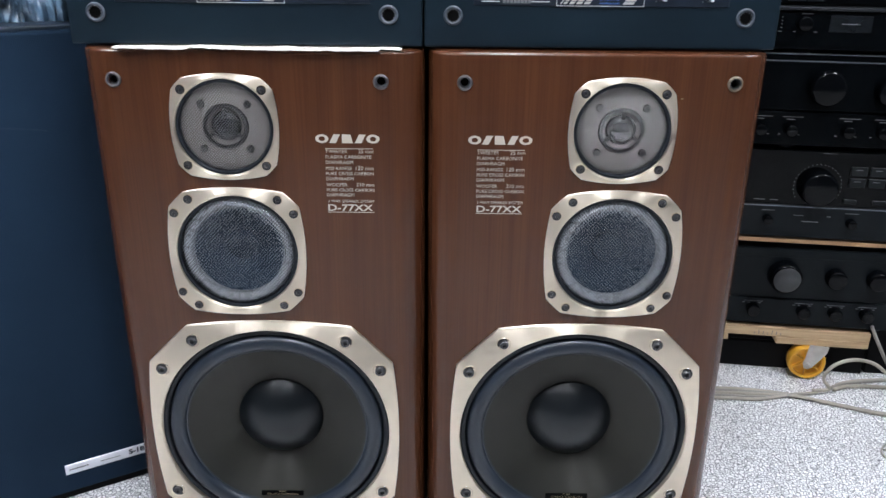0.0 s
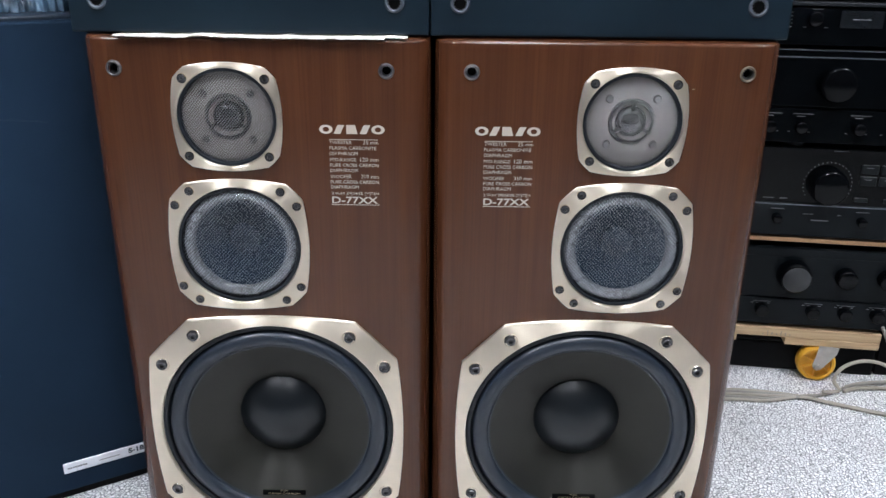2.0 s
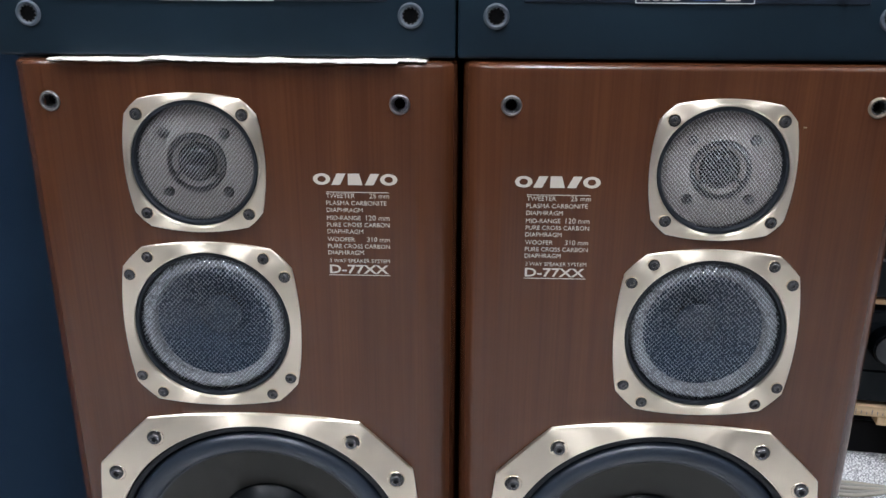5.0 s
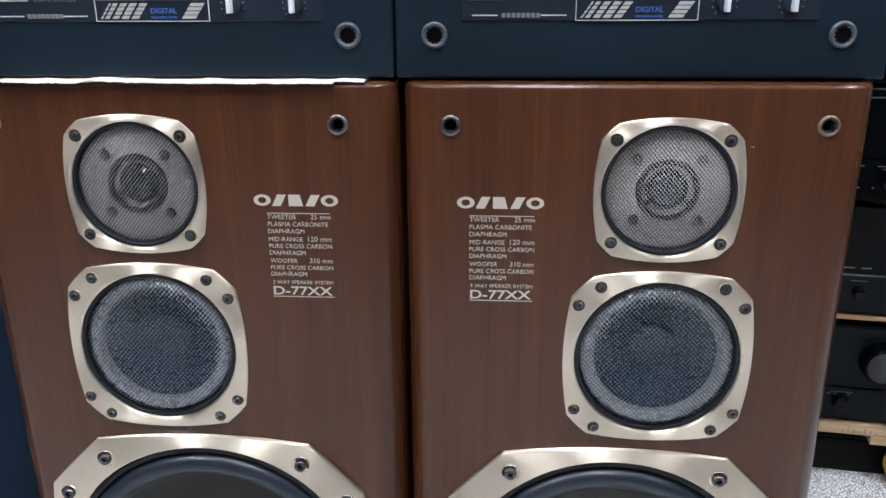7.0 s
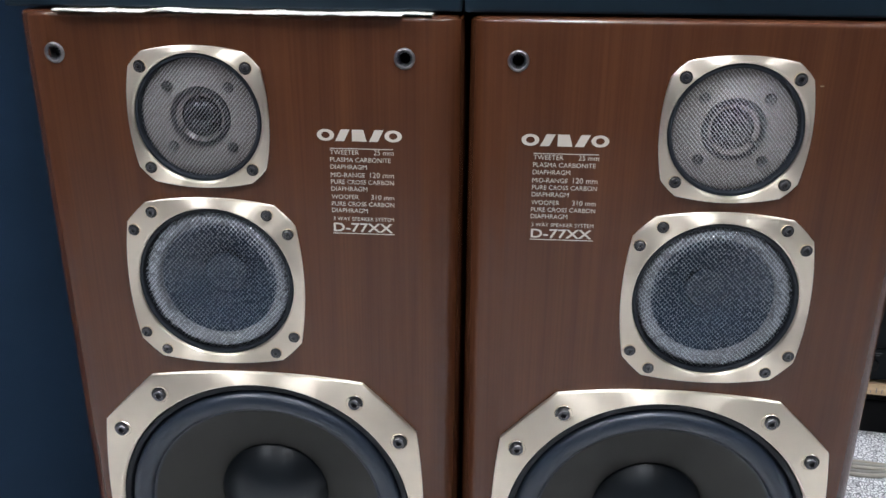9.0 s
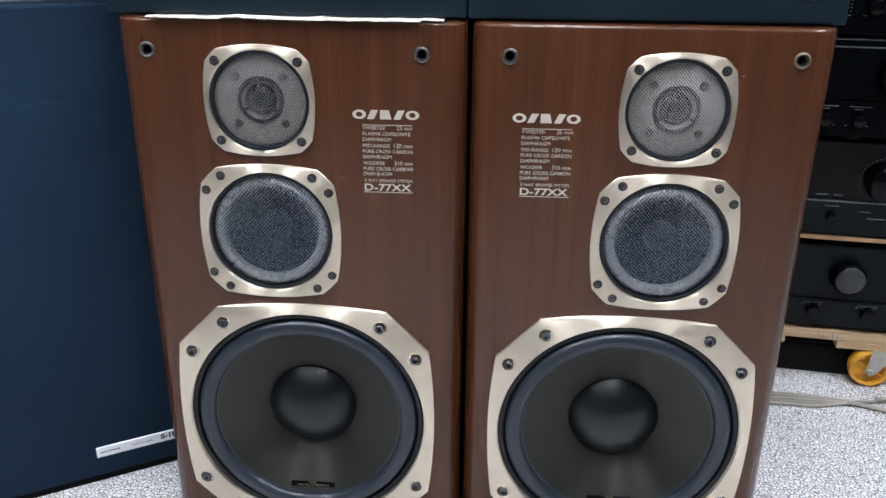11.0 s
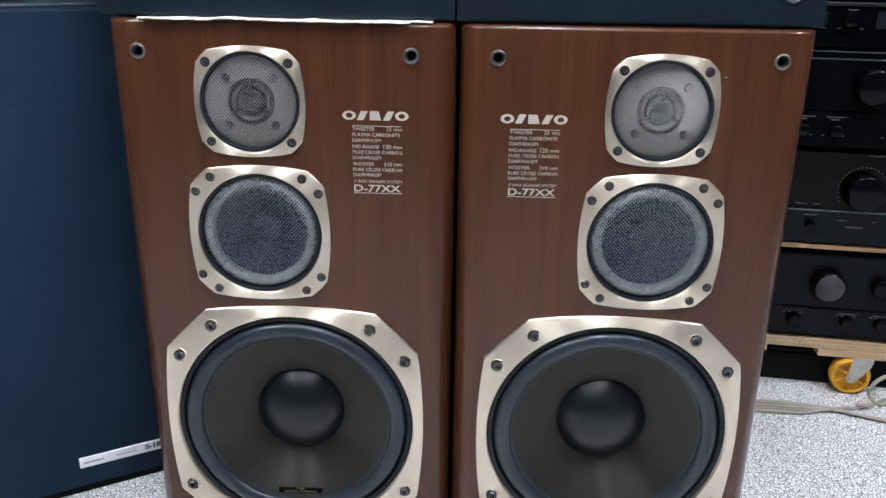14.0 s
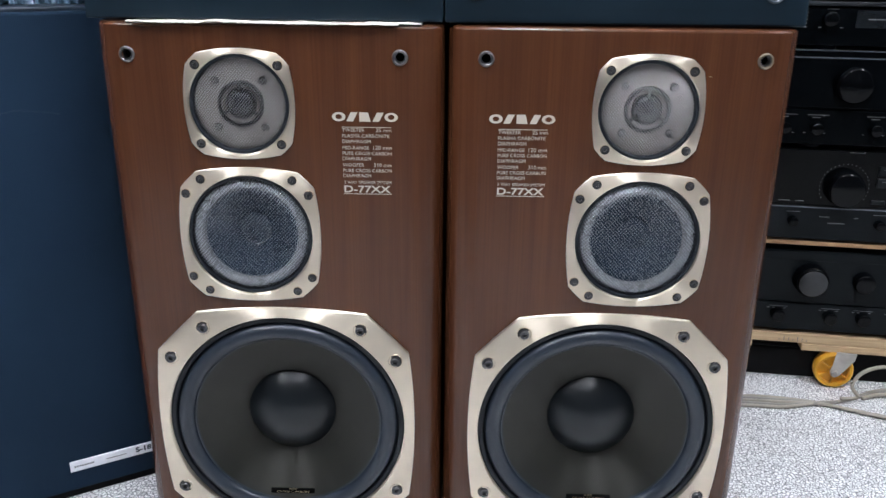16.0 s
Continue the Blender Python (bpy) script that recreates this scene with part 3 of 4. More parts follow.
def cabinet_bm(w, h, d, r, holes):
    """A veneered box with broadly rounded upright front edges, a slim eased top and round openings (x, z, radius) in its front."""
    bm = bmesh.new()
    seg = 10
    # Added flare at the back closes the gap against leaking light.
    out = [(-w / 2 - 0.0021, d), (-w / 2 - 0.0021, d * 0.6), (-w / 2, r)]
    out += [(-w / 2 + r - r * math.cos(math.pi / 2 * k / seg), r - r * math.sin(math.pi / 2 * k / seg)) for k in range(1, seg + 1)]
    left_front = len(out) - 1
    out += [(-x, y) for x, y in reversed(out)]
    layers = []
    for z, inset in [(0.0, 0.002), (0.002, 0.0)] + [(h - 0.0045 + 0.0045 * math.sin(a), 0.0045 - 0.0045 * math.cos(a)) for a in [math.pi / 2 * k / 8 for k in range(9)]]:
        ring = []
        for x, y in out:
            fx = x - math.copysign(inset, x)
            fy = y + inset if y < d / 2 else y - inset
            ring.append(bm.verts.new((fx, fy, z)))
        layers.append(ring)
    n = len(out)
    for k, (a, c) in enumerate(zip(layers, layers[1:])):
        for i in range(n):
            j = (i + 1) % n
            if k == 1 and i == left_front:
                continue
            bm.faces.new((a[i], a[j], c[j], c[i]))
    bm.faces.new(layers[0])
    bm.faces.new(layers[-1])
    lf, rf = left_front, left_front + 1
    edges = [bm.edges.get(p) or bm.edges.new(p) for p in ((layers[1][lf], layers[1][rf]), (layers[2][lf], layers[2][rf]), (layers[1][lf], layers[2][lf]), (layers[1][rf], layers[2][rf]))]
    walls = []
    for hx, hz, hr in holes:
        m = 64 if hr > 0.02 else 24
        front = [bm.verts.new((hx + hr * math.cos(2 * math.pi * k / m), 0.0, hz + hr * math.sin(2 * math.pi * k / m))) for k in range(m)]
        back = [bm.verts.new((v.co.x, 0.02, v.co.z)) for v in front]
        for k in range(m):
            edges.append(bm.edges.new((front[k], front[(k + 1) % m])))
            walls.append((front[k], front[(k + 1) % m], back[(k + 1) % m], back[k]))
    bmesh.ops.triangle_fill(bm, use_beauty=True, use_dissolve=False, edges=edges)
    for f in walls:
        bm.faces.new(f)
    bmesh.ops.recalc_face_normals(bm, faces=bm.faces)
    return bm


def brand_mark(parent, x, z, w, h, material):
    """A maker's mark as five plain shapes: oval rings and leaning blocks."""
    for k in range(5):
        cx = x + (k + 0.5) * w / 5
        bm = bmesh.new()
        if k in (0, 4):
            n = 28
            rings = [[bm.verts.new((cx + w * 0.102 * a * math.cos(2 * math.pi * i / n), y, z + h * 0.5 * b * math.sin(2 * math.pi * i / n))) for i in range(n)] for a, b, y in ((1, 1, 0.0002), (1, 1, -0.0004), (0.50, 0.56, -0.0004), (0.50, 0.56, 0.0002))]
            for a, c in zip(rings, rings[1:]):
                for i in range(n):
                    j = (i + 1) % n
                    bm.faces.new((a[i], a[j], c[j], c[i]))
        else:
            t = w * 0.086
            outline = [(-t, -0.5), (t * 0.2, -0.5), (t, 0.5), (-t * 0.2, 0.5)] if k != 2 else [(-t, -0.5), (t, -0.5), (t * 0.55, 0.5), (-t, 0.5)]
            vs = [[bm.verts.new((cx + px, y, z + pz * h)) for px, pz in outline] for y in (0.0002, -0.0004)]
            bm.faces.new(vs[0])
            bm.faces.new(vs[1])
            for i in range(4):
                bm.faces.new((vs[0][i], vs[0][(i + 1) % 4], vs[1][(i + 1) % 4], vs[1][i]))
        bmesh.ops.recalc_face_normals(bm, faces=bm.faces)
        part("brand_shape", bm, material, parent, "pale silver maker's mark in plain shapes")


def floor_speaker(name, x0, x1, tweeter, mid, woofer, card_x, pegs, side):
    w = x1 - x0
    cx = (x0 + x1) / 2
    t = thing(name, "walnut-veneered three-way loudspeaker with champagne driver frames, standing on the floor", "loudspeaker", pose(cx, 0, 0), group="walnut loudspeakers")
    openings = [(woofer[0] - cx, woofer[1], 0.1550), (mid[0] - cx, mid[1], 0.0754), (tweeter[0] - cx, tweeter[1], 0.0576)]
    openings += [(hx - cx, hz, 0.0072) for hx, hz in pegs]
    body = mesh_of(cabinet_bm(w, 0.722, 0.40, 0.036, openings))
    body.materials.append(WALNUT)
    sharp(body, 14)
    bm = bmesh.new()
    bm.from_mesh(body)
    for e in bm.edges:
        if len({f.normal.y < -0.9999 for f in e.link_faces}) == 2:
            e.smooth = False
    bm.to_mesh(body)
    bm.free()
    put("cabinet", body, None, t, "reddish-brown walnut veneer cabinet with rounded upright edges", smooth=False)
    # woofer
    wx, wz = woofer[0] - cx, woofer[1]
    at = pose(wx, -0.0005, wz)
    frame_ob = put("woofer_frame", W_PLATE, None, t, "champagne turned-metal woofer frame with cut corners", False, at)
    for sx in (-1, 1):
        for sz in (-1, 1):
            for px, pz in ((0.0995, 0.1400), (0.1435, 0.0975)):
                put("screw", SCREW_BIG, None, frame_ob, "", False, pose(sx * px, -0.0052, sz * pz, 0, random.uniform(0, 60), 0))
    put("gasket", W_GASKET, None, t, "black gasket ring", False, at)
    put("surround", W_ROLL, None, t, "black rubber roll surround", False, at)
    cone = put("woofer_cone", W_CONE, None, t, "black woven carbon cone with a fine check", False, at)
    put("dust_cap", W_CAP, None, t, "smooth black domed dust cap", False, at)
    put("basket", W_BACK, None, t, "", False, at)
    bm = box_bm(-0.0300, 0.0300, -0.0010, 0.0, -0.0035, 0.0035, 0.0008)
    tag_m = pose(0.0, 0.0066, -0.1115, -26)
    tag_ob = part("cone_badge", bm, BLACKHOLE, cone, "small black cone badge with gold lettering", False, tag_m)
    # mid-range
    mx, mz = mid[0] - cx, mid[1]
    at = pose(mx, -0.0005, mz)
    frame_ob = put("mid_frame", M_PLATE, None, t, "champagne turned-metal mid-range frame", False, at)
    for sx in (-1, 1):
        for sz in (-1, 1):
            for px, pz in ((0.0545, 0.0710), (0.0733, 0.0530)):
                put("screw", SCREW_SMALL, None, frame_ob, "", False, pose(sx * px, -0.0040, sz * pz, 0, random.uniform(0, 60), 0))
    put("mid_rim", M_RIM, None, t, "", False, at)
    put("mid_cone", M_CONE, None, t, "dark blue-grey mid-range cone", False, at)
    put("mid_surround", M_ROLL, None, t, "glossy grey roll surround behind the mesh", False, at)
    put("mid_mesh", M_MESH, None, t, "domed grey steel mesh over the mid-range driver", False, at)
    bm = lathe_bm([(0, 0.036), (0.0752, 0.036), (0.0752, 0.0)], 48)
    part("mid_well", bm, BLACKHOLE, t, "", True, at)
    # tweeter
    tx, tz = tweeter[0] - cx, tweeter[1]
    at = pose(tx, -0.0005, tz)
    frame_ob = put("tweeter_frame", T_PLATE, None, t, "champagne turned-metal tweeter frame", False, at)
    for sx in (-1, 1):
        for sz in (-1, 1):
            put("screw", SCREW_SMALL, None, frame_ob, "", False, pose(sx * 0.0470, -0.0036, sz * 0.0455, 0, random.uniform(0, 60), 0))
    put("tweeter_rim", T_RIM, None, t, "", False, at)
    face = put("tweeter_face", T_FACE, None, t, "warm grey tweeter face plate", False, at)
    for sx in (-1, 1):
        for sz in (-1, 1):
            put("bolt", T_BOLT, None, face, "", False, pose(sx * 0.0275, 0, sz * 0.0270))
    put("tweeter_ring", T_RING, None, t, "", False, at)
    for a in (90, 210, 330):
        me = mesh_of(box_bm(-0.0018, 0.0018, 0.0005, 0.0024, 0.0140, 0.0245))
        me.transform(Matrix.Rotation(radians(a - 90), 4, "Y"))
        put("phase_bridge", me, RING_M, t, "", False, at)
    put("tweeter_dome", T_DOME, None, t, "shiny grey tweeter dome", False, at)
    put("tweeter_mesh", T_MESH, None, t, "domed steel mesh over the tweeter", False, at)
    if side > 0:
        part("filler_chip", box_bm(0.3010 - cx, 0.3040 - cx, -0.0012, 0.0002, 0.6702, 0.6711, 0.0003, 1), PRINT_GOLD, t, "tiny pale chip beside the tweeter frame")
    # card of print
    brand_mark(t, card_x - cx - 0.0110, 0.6190, 0.0760, 0.0105, PRINT)
    px = card_x - cx
    part("rule", box_bm(px, px + 0.0570, -0.0003, 0.0002, 0.6066, 0.6072), PRINT, t)
    part("rule", box_bm(px, px + 0.0575, -0.0003, 0.0002, 0.5262, 0.5268), PRINT, t)
    for z, left, right in CARD:
        me = text_mesh(left, 0.0054, ROW_WIDTH[left], -0.00004)
        put("lettering", me, PRINT, t, "fine silver print", False, pose(px, -0.0003, z - 0.0020))
        if right:
            me = text_mesh(right, 0.0054, ROW_WIDTH[right], -0.00004)
            put("lettering", me, PRINT, t, "fine silver print", False, pose(px + 0.0575 - ROW_WIDTH[right], -0.0003, z - 0.0020))
    me = text_mesh("3 WAY SPEAKER SYSTEM", 0.0046, 0.0560, -0.00005)
    put("lettering", me, PRINT, t, "fine silver print", False, pose(px + 0.0010, -0.0003, 0.5390))
    me = text_mesh("D-77XX", 0.0104, 0.0550, 0.00014, squash=0.74)
    put("lettering", me, PRINT, t, "bold silver model print", False, pose(px + 0.0008, -0.0003, 0.5284))
    for k, (hx, hz) in enumerate(pegs):
        peg_socket(t, hx - cx, hz, -0.0006, 0.0092, NICKEL if (side < 0 or k != 1) else BRASS, True)
    # wording on the cone badge
    me = text_mesh("PURE", 0.0032, 0.0100, 0.0, "LEFT", squash=0.8)
    put("lettering", me, PRINT_GOLD, tag_ob, "tiny gold print", False, pose(-0.0050, -0.0011, 0.0010))
    me = text_mesh("CROSS CARBON", 0.0032, 0.0440, 0.0, "LEFT", squash=0.55)
    put("lettering", me, PRINT_GOLD, tag_ob, "tiny gold print", False, pose(-0.0220, -0.0011, -0.0026))
    return t


floor_speaker("floor_speaker", -0.3990, 0.0015, (-0.2345, 0.6315), (-0.2320, 0.4720), (-0.2005, 0.2090), -0.1170,
              ((-0.3590, 0.687), (-0.0490, 0.687), (-0.3460, 0.060), (-0.0490, 0.060)), -1)
floor_speaker("floor_speaker", 0.0057, 0.4050, (0.2360, 0.6310), (0.2375, 0.4725), (0.2055, 0.2080), 0.0650,
              ((0.0485, 0.687), (0.3622, 0.6885), (0.0480, 0.060), (0.3520, 0.060)), 1)


# ---- black loudspeakers on top ----
def lines_bm(segs, bm=None):
    bm = bm or bmesh.new()
    for x0, x1, z0, z1 in segs:
        box_bm(x0, x1, -0.0006, 0.0002, z0, z1, bm=bm)
    return bm


def slant_bm(quads):
    bm = bmesh.new()
    for x0, x1, z0, z1, lean in quads:
        lo = [bm.verts.new((x, y, z)) for y in (-0.0006, 0.0002) for x, z in ((x0, z0), (x1, z0), (x1 + lean, z1), (x0 + lean, z1))]
        for f in ((0, 1, 2, 3), (7, 6, 5, 4), (0, 4, 5, 1), (1, 5, 6, 2), (2, 6, 7, 3), (3, 7, 4, 0)):
            bm.faces.new([lo[i] for i in f])
    bmesh.ops.recalc_face_normals(bm, faces=bm.faces)
    return bm


def knob_small(parent, x, z, y=0.0):
    k = part("knob", lathe_bm([(0, -0.0050), (0.0058, -0.0050), (0.0066, -0.0040), (0.0068, 0.0)], 24), PANEL_M, parent, "small control knob with a pale grip", True, pose(x, y, z))
    part("grip", box_bm(-0.0017, 0.0017, -0.0140, -0.0045, -0.0058, 0.0062, 0.0008, 2), BADGE, k, "pale grey finger grip")
    bm = bmesh.new()
    for i in range(9):
        a = radians(-225 + 30 * i + 0)
        c, s = math.cos(a) * 0.0098, math.sin(a) * -0.0098
        box_bm(c - 0.0006, c + 0.0006, -0.0006, 0.0, s - 0.0006, s + 0.0006, bm=bm)
    part("tick", bm, PRINT_GREY, k, "ring of pale tick marks")
    return k


def black_speaker(x0, x1):
    """Built round the local x of the second one; the controls sit on an inset panel along the bottom of the front."""
    t = thing("black_speaker", "black vinyl loudspeaker with a control panel, on the walnut loudspeaker", "loudspeaker", pose(x0 - 0.001, 0.018, 0.7245), group="black loudspeakers")
    h = 0.66
    part("cabinet", box_bm(0.001, 0.001 + x1 - x0, 0.0, 0.34, 0.0, h, 0.0022, 2), BLACK_ASH, t, "black blue-tinged vinyl cabinet")
    part("control_panel", box_bm(0.057, 0.349, -0.0012, 0.002, 0.0475, 0.16, 0.0008, 1), PANEL_M, t, "flat black control panel")
    z = lambda v: v - 0.7245
    y = -0.0013
    at = pose(0, y, 0)
    # maker's line with a plain block
    part("rule", lines_bm([(0.066, 0.087, z(0.7762), z(0.7771))]), PRINT_WHITE, t, "", False, at)
    part("rule", lines_bm([(0.123, 0.144, z(0.7762), z(0.7771))]), PRINT_WHITE, t, "", False, at)
    part("brand_mark", lines_bm([(0.0905 + 0.0041 * i, 0.0905 + 0.0041 * i + 0.0031, z(0.7748), z(0.7785)) for i in range(8)]), PRINT_GREY, t, "pale maker's mark in plain blocks", False, at)
    part("badge", box_bm(0.063, 0.0930, -0.0010, 0.0002, z(0.7890), z(0.8020), 0.0004, 1), SILVER, t, "silver badge plate", False, at)
    for i in range(3):
        part("badge_window", lines_bm([(0.0652 + 0.0090 * i, 0.0725 + 0.0090 * i, z(0.7905), z(0.7995))]), PRINT_GREY, t, "", False, pose(0, y - 0.0010, 0))
    for body, zz, ww in (("ELECTRONIC BASS", 0.7940, 0.0450), ("DRIVE SYSTEM", 0.7890, 0.0370)):
        put("lettering", text_mesh(body, 0.0050, ww, 0.00005), PRINT_GREY, t, "small grey print", False, pose(0.0980, y - 0.0002, z(zz)))
    # framed window with stripes
    fr = [(0.1515, 0.2515, z(0.7722), z(0.7728)), (0.1515, 0.1521, z(0.7728), z(0.8020)), (0.2509, 0.2515, z(0.7728), z(0.8020)), (0.1515, 0.2515, z(0.8020), z(0.8026))]
    win = part("meter_window", lines_bm(fr), PRINT_WHITE, t, "white-framed tone window", False, at)
    part("bar", lines_bm([(0.1545, 0.2485, z(0.7900), z(0.7985))]), SILVER, win, "silver bar")
    q = []
    for r in range(4):
        z0 = z(0.7745 + 0.0034 * r)
        for i, (a, b) in enumerate(((0.1555, 0.1572), (0.1592, 0.1630), (0.1658, 0.1712), (0.1738, 0.1800), (0.1826, 0.1890))):
            sh = 0.0024 * r
            q.append((a + sh, b + sh, z0, z0 + 0.0027, 0.0019))
    part("stripe", slant_bm(q), SILVER, win, "slanted silver stripes")
    q = [(0.2270 + 0.0024 * r, 0.2390 + 0.0024 * r, z(0.7745 + 0.0034 * r), z(0.7772 + 0.0034 * r), 0.0019) for r in range(4)]
    part("stripe", slant_bm(q), SILVER, win, "slanted silver stripes")
    put("lettering", text_mesh("DIGITAL", 0.0100, 0.0225, 0.0001), PRINT_BLUE, win, "blue block print", False, pose(0.2005, -0.0004, z(0.7790)))
    put("lettering", text_mesh("FOR DIGITAL AUDIO", 0.0040, 0.0225, 0.0001), PRINT_BLUE, win, "blue block print", False, pose(0.2005, -0.0004, z(0.7748)))
    for kx in (0.272, 0.325):
        knob_small(t, kx, z(0.7852), y)
        part("print_bar", lines_bm([(kx - 0.0100, kx + 0.0100, z(0.7992), z(0.8002))]), PRINT_GREY, t, "", False, at)
    for hx in (0.034, 0.3695):
        peg_socket(t, hx, z(0.7605), -0.0008, 0.0112, GREY_PLASTIC)
    return t


black_speaker(0.001, 0.4085)
black_speaker(-0.4085, -0.001)


def cloth_strip():
    """A folded strip of white cloth squeezed under the black loudspeaker, its front edge ragged and lifted."""
    bm = bmesh.new()
    nx, ny = 260, 14
    grid = []
    for i in range(nx + 1):
        x = -0.356 + 0.331 * i / nx
        front = -0.0070 + 0.0050 * noise.noise((x * 22, 0, 3)) + 0.0035 * noise.noise((x * 70, 0, 7)) + 0.0015 * noise.noise((x * 240, 0, 9))
        if i < 4 or i > nx - 20:
            front += 0.006
        row = []
        for j in range(ny + 1):
            f = j / ny
            y = front + (0.06 - front) * f ** 1.6
            lift = 0.0 if y > 0.016 else 0.0002 + 0.0030 * max(0, noise.noise((x * 34, y * 120, 1))) + 0.0022 * max(0, noise.noise((x * 11, y * 60, 5))) + 0.0009 * abs(noise.noise((x * 160, y * 260, 8)))
            row.append(bm.verts.new((x, y, 0.7222 + min(lift, 0.0022 if y > 0.012 else 0.01))))
        grid.append(row)
    for a, c in zip(grid, grid[1:]):
        for j in range(ny):
            bm.faces.new((a[j], c[j], c[j + 1], a[j + 1]))
    ob = link("cloth_strip", bm, PAPER, None, "")
    s = ob.modifiers.new("thick", "SOLIDIFY")
    s.thickness = 0.0009
    s.offset = 1.0
    return tagged(ob, "crumpled strip of white cloth laid on the walnut loudspeaker's top", "cloth")


cloth_strip()


# ---- large dark loudspeaker with a cloth grille, turned in ----
def big_speaker():
    ang = 31.04
    t = thing("grille_speaker", "large dark loudspeaker with navy cloth grille, turned, on the floor", "loudspeaker", pose(-0.402, 0.2045, 0, 0, 0, ang))
    w = 0.47
    part("cabinet", box_bm(-w, 0.0, 0.020, 0.36, 0.0, 0.7270, 0.003), NAVY_BODY, t, "dark cabinet")
    bm = box_bm(-w + 0.004, -0.004, 0.0, 0.017, 0.012, 0.7210, 0.005, 4)
    g = part("grille", bm, NAVY, t, "navy blue knitted cloth grille, faintly scuffed", True)
    # Black strip paints the dark gap between grille and floor.
    part("gap_shade", box_bm(-w + 0.002, -0.002, 0.006, 0.0195, 0.0, 0.0105), DARK_FILL_M, t)
    b = part("badge", box_bm(-0.186, -0.0180, -0.0018, 0.001, 0.0465, 0.0640, 0.0006, 1), BADGE, t, "long silver badge with dark print")
    put("lettering", text_mesh("S-18", 0.0125, 0.0240, 0.0005, squash=0.85), NAVY_BODY, b, "dark bold print", False, pose(-0.0905, -0.0019, 0.0525))
    part("brand_mark", lines_bm([(-0.1800 + 0.0036 * i, -0.1800 + 0.0036 * i + 0.0027, 0.0535, 0.0562) for i in range(8)]), PRINT_GREY, b, "grey maker's mark in plain blocks", False, pose(0, -0.0016, 0))
    part("print_bar", lines_bm([(-0.1340, -0.1040, 0.0542, 0.0552)]), PRINT_GREY, b, "", False, pose(0, -0.0016, 0))
    bm = bmesh.new()
    for i in range(34):
        x = -0.205 + 0.078 * i / 34 + random.uniform(-0.001, 0.001)
        zz = 0.594 + 0.004 * math.sin(i * 0.12) + random.uniform(-0.002, 0.002)
        box_bm(x, x + random.uniform(0.0004, 0.0016), -0.0003, 0.0002, zz, zz + random.uniform(0.0003, 0.0008), bm=bm)
    part("scuff", bm, LINT_M, g, "pale lint and scuff marks")
    return t


big_speaker()


def plastic_bundle():
    """A crumpled clear-plastic wrapped bundle behind the turned loudspeaker, on its lid."""
    bm = bmesh.new()
    n, m = 190, 90
    rows = []
    for i in range(n + 1):
        u = i / n
        row = []
        for j in range(m + 1):
            v = j / m
            a = math.pi * v
            r = 0.10 + 0.018 * noise.noise((u * 9, v * 7, 2)) + 0.020 * abs(noise.noise((u * 30, v * 14, 6))) + 0.016 * abs(noise.noise((u * 70, v * 34, 9)))
            x = -0.40 + 0.335 * u
            row.append(bm.verts.new((x, 0.17 - 1.1 * r * math.cos(a), 0.7275 + r * 1.5 * math.sin(a))))
        rows.append(row)
    for a, c in zip(rows, rows[1:]):
        for j in range(m):
            bm.faces.new((a[j], c[j], c[j + 1], a[j + 1]))
    for row in (rows[0], rows[-1]):
        bm.faces.new(row)
    bmesh.ops.recalc_face_normals(bm, faces=bm.faces)
    ob = link("plastic_wrap", bm, CRATE_M, None, "")
    ob.matrix_basis = pose(-0.402, 0.2045, 0, 0, 0, 31.04)
    return tagged(ob, "crumpled clear plastic wrap lying on the large dark loudspeaker", "plastic wrap")


plastic_bundle()


# ---- trolley with amplifiers ----
RACK = pose(0.779, 0.509, 0, 0, 0, -7.5)


def rack_thing(name, label, category, group=""):
    return thing(name, label, category, RACK.copy(), group)


def knob(parent, x, z, r, depth, material=None, cap=None, y=0.0):
    prof = [(0, -depth), (r * 0.84, -depth), (r * 0.91, -depth + r * 0.03), (r * 0.97, -depth + r * 0.10), (r, -depth + r * 0.22), (r * 1.03, 0.0)]
    k = part("knob", lathe_bm(prof, 40), material or KNOB_M, parent, "", True, pose(x, y, z))
    sharp(k.data, 35)
    if cap:
        part("knob_face", lathe_bm([(0, -depth - 0.0006), (r * 0.83, -depth - 0.0006), (r * 0.85, -depth + 0.0004)], 40), cap, k, "grey knob face", True)
    return k


def bars(parent, rows, y, material=None):
    for x0, x1, z, hh in rows:
        part("print_bar", box_bm(x0, x1, y - 0.0004, y + 0.0002, z, z + hh), material or PRINT_GREY, parent)


AL, AR, AD = -0.270, 0.155, 0.36


def amp_body(t, z0, z1):
    part("chassis", box_bm(AL + 0.004, AR - 0.004, 0.012, AD, z0 + 0.004, z1, 0.002), AMP_TOP, t, "dark grey steel chassis")
    for fx in (AL + 0.05, AR - 0.05, -0.12):
        part("foot", lathe_bm([(0, -0.006), (0.018, -0.006), (0.018, 0.006)], 20), RUBBER, t, "", True, pose(fx, 0.03, z0 - 0.0022, -90))


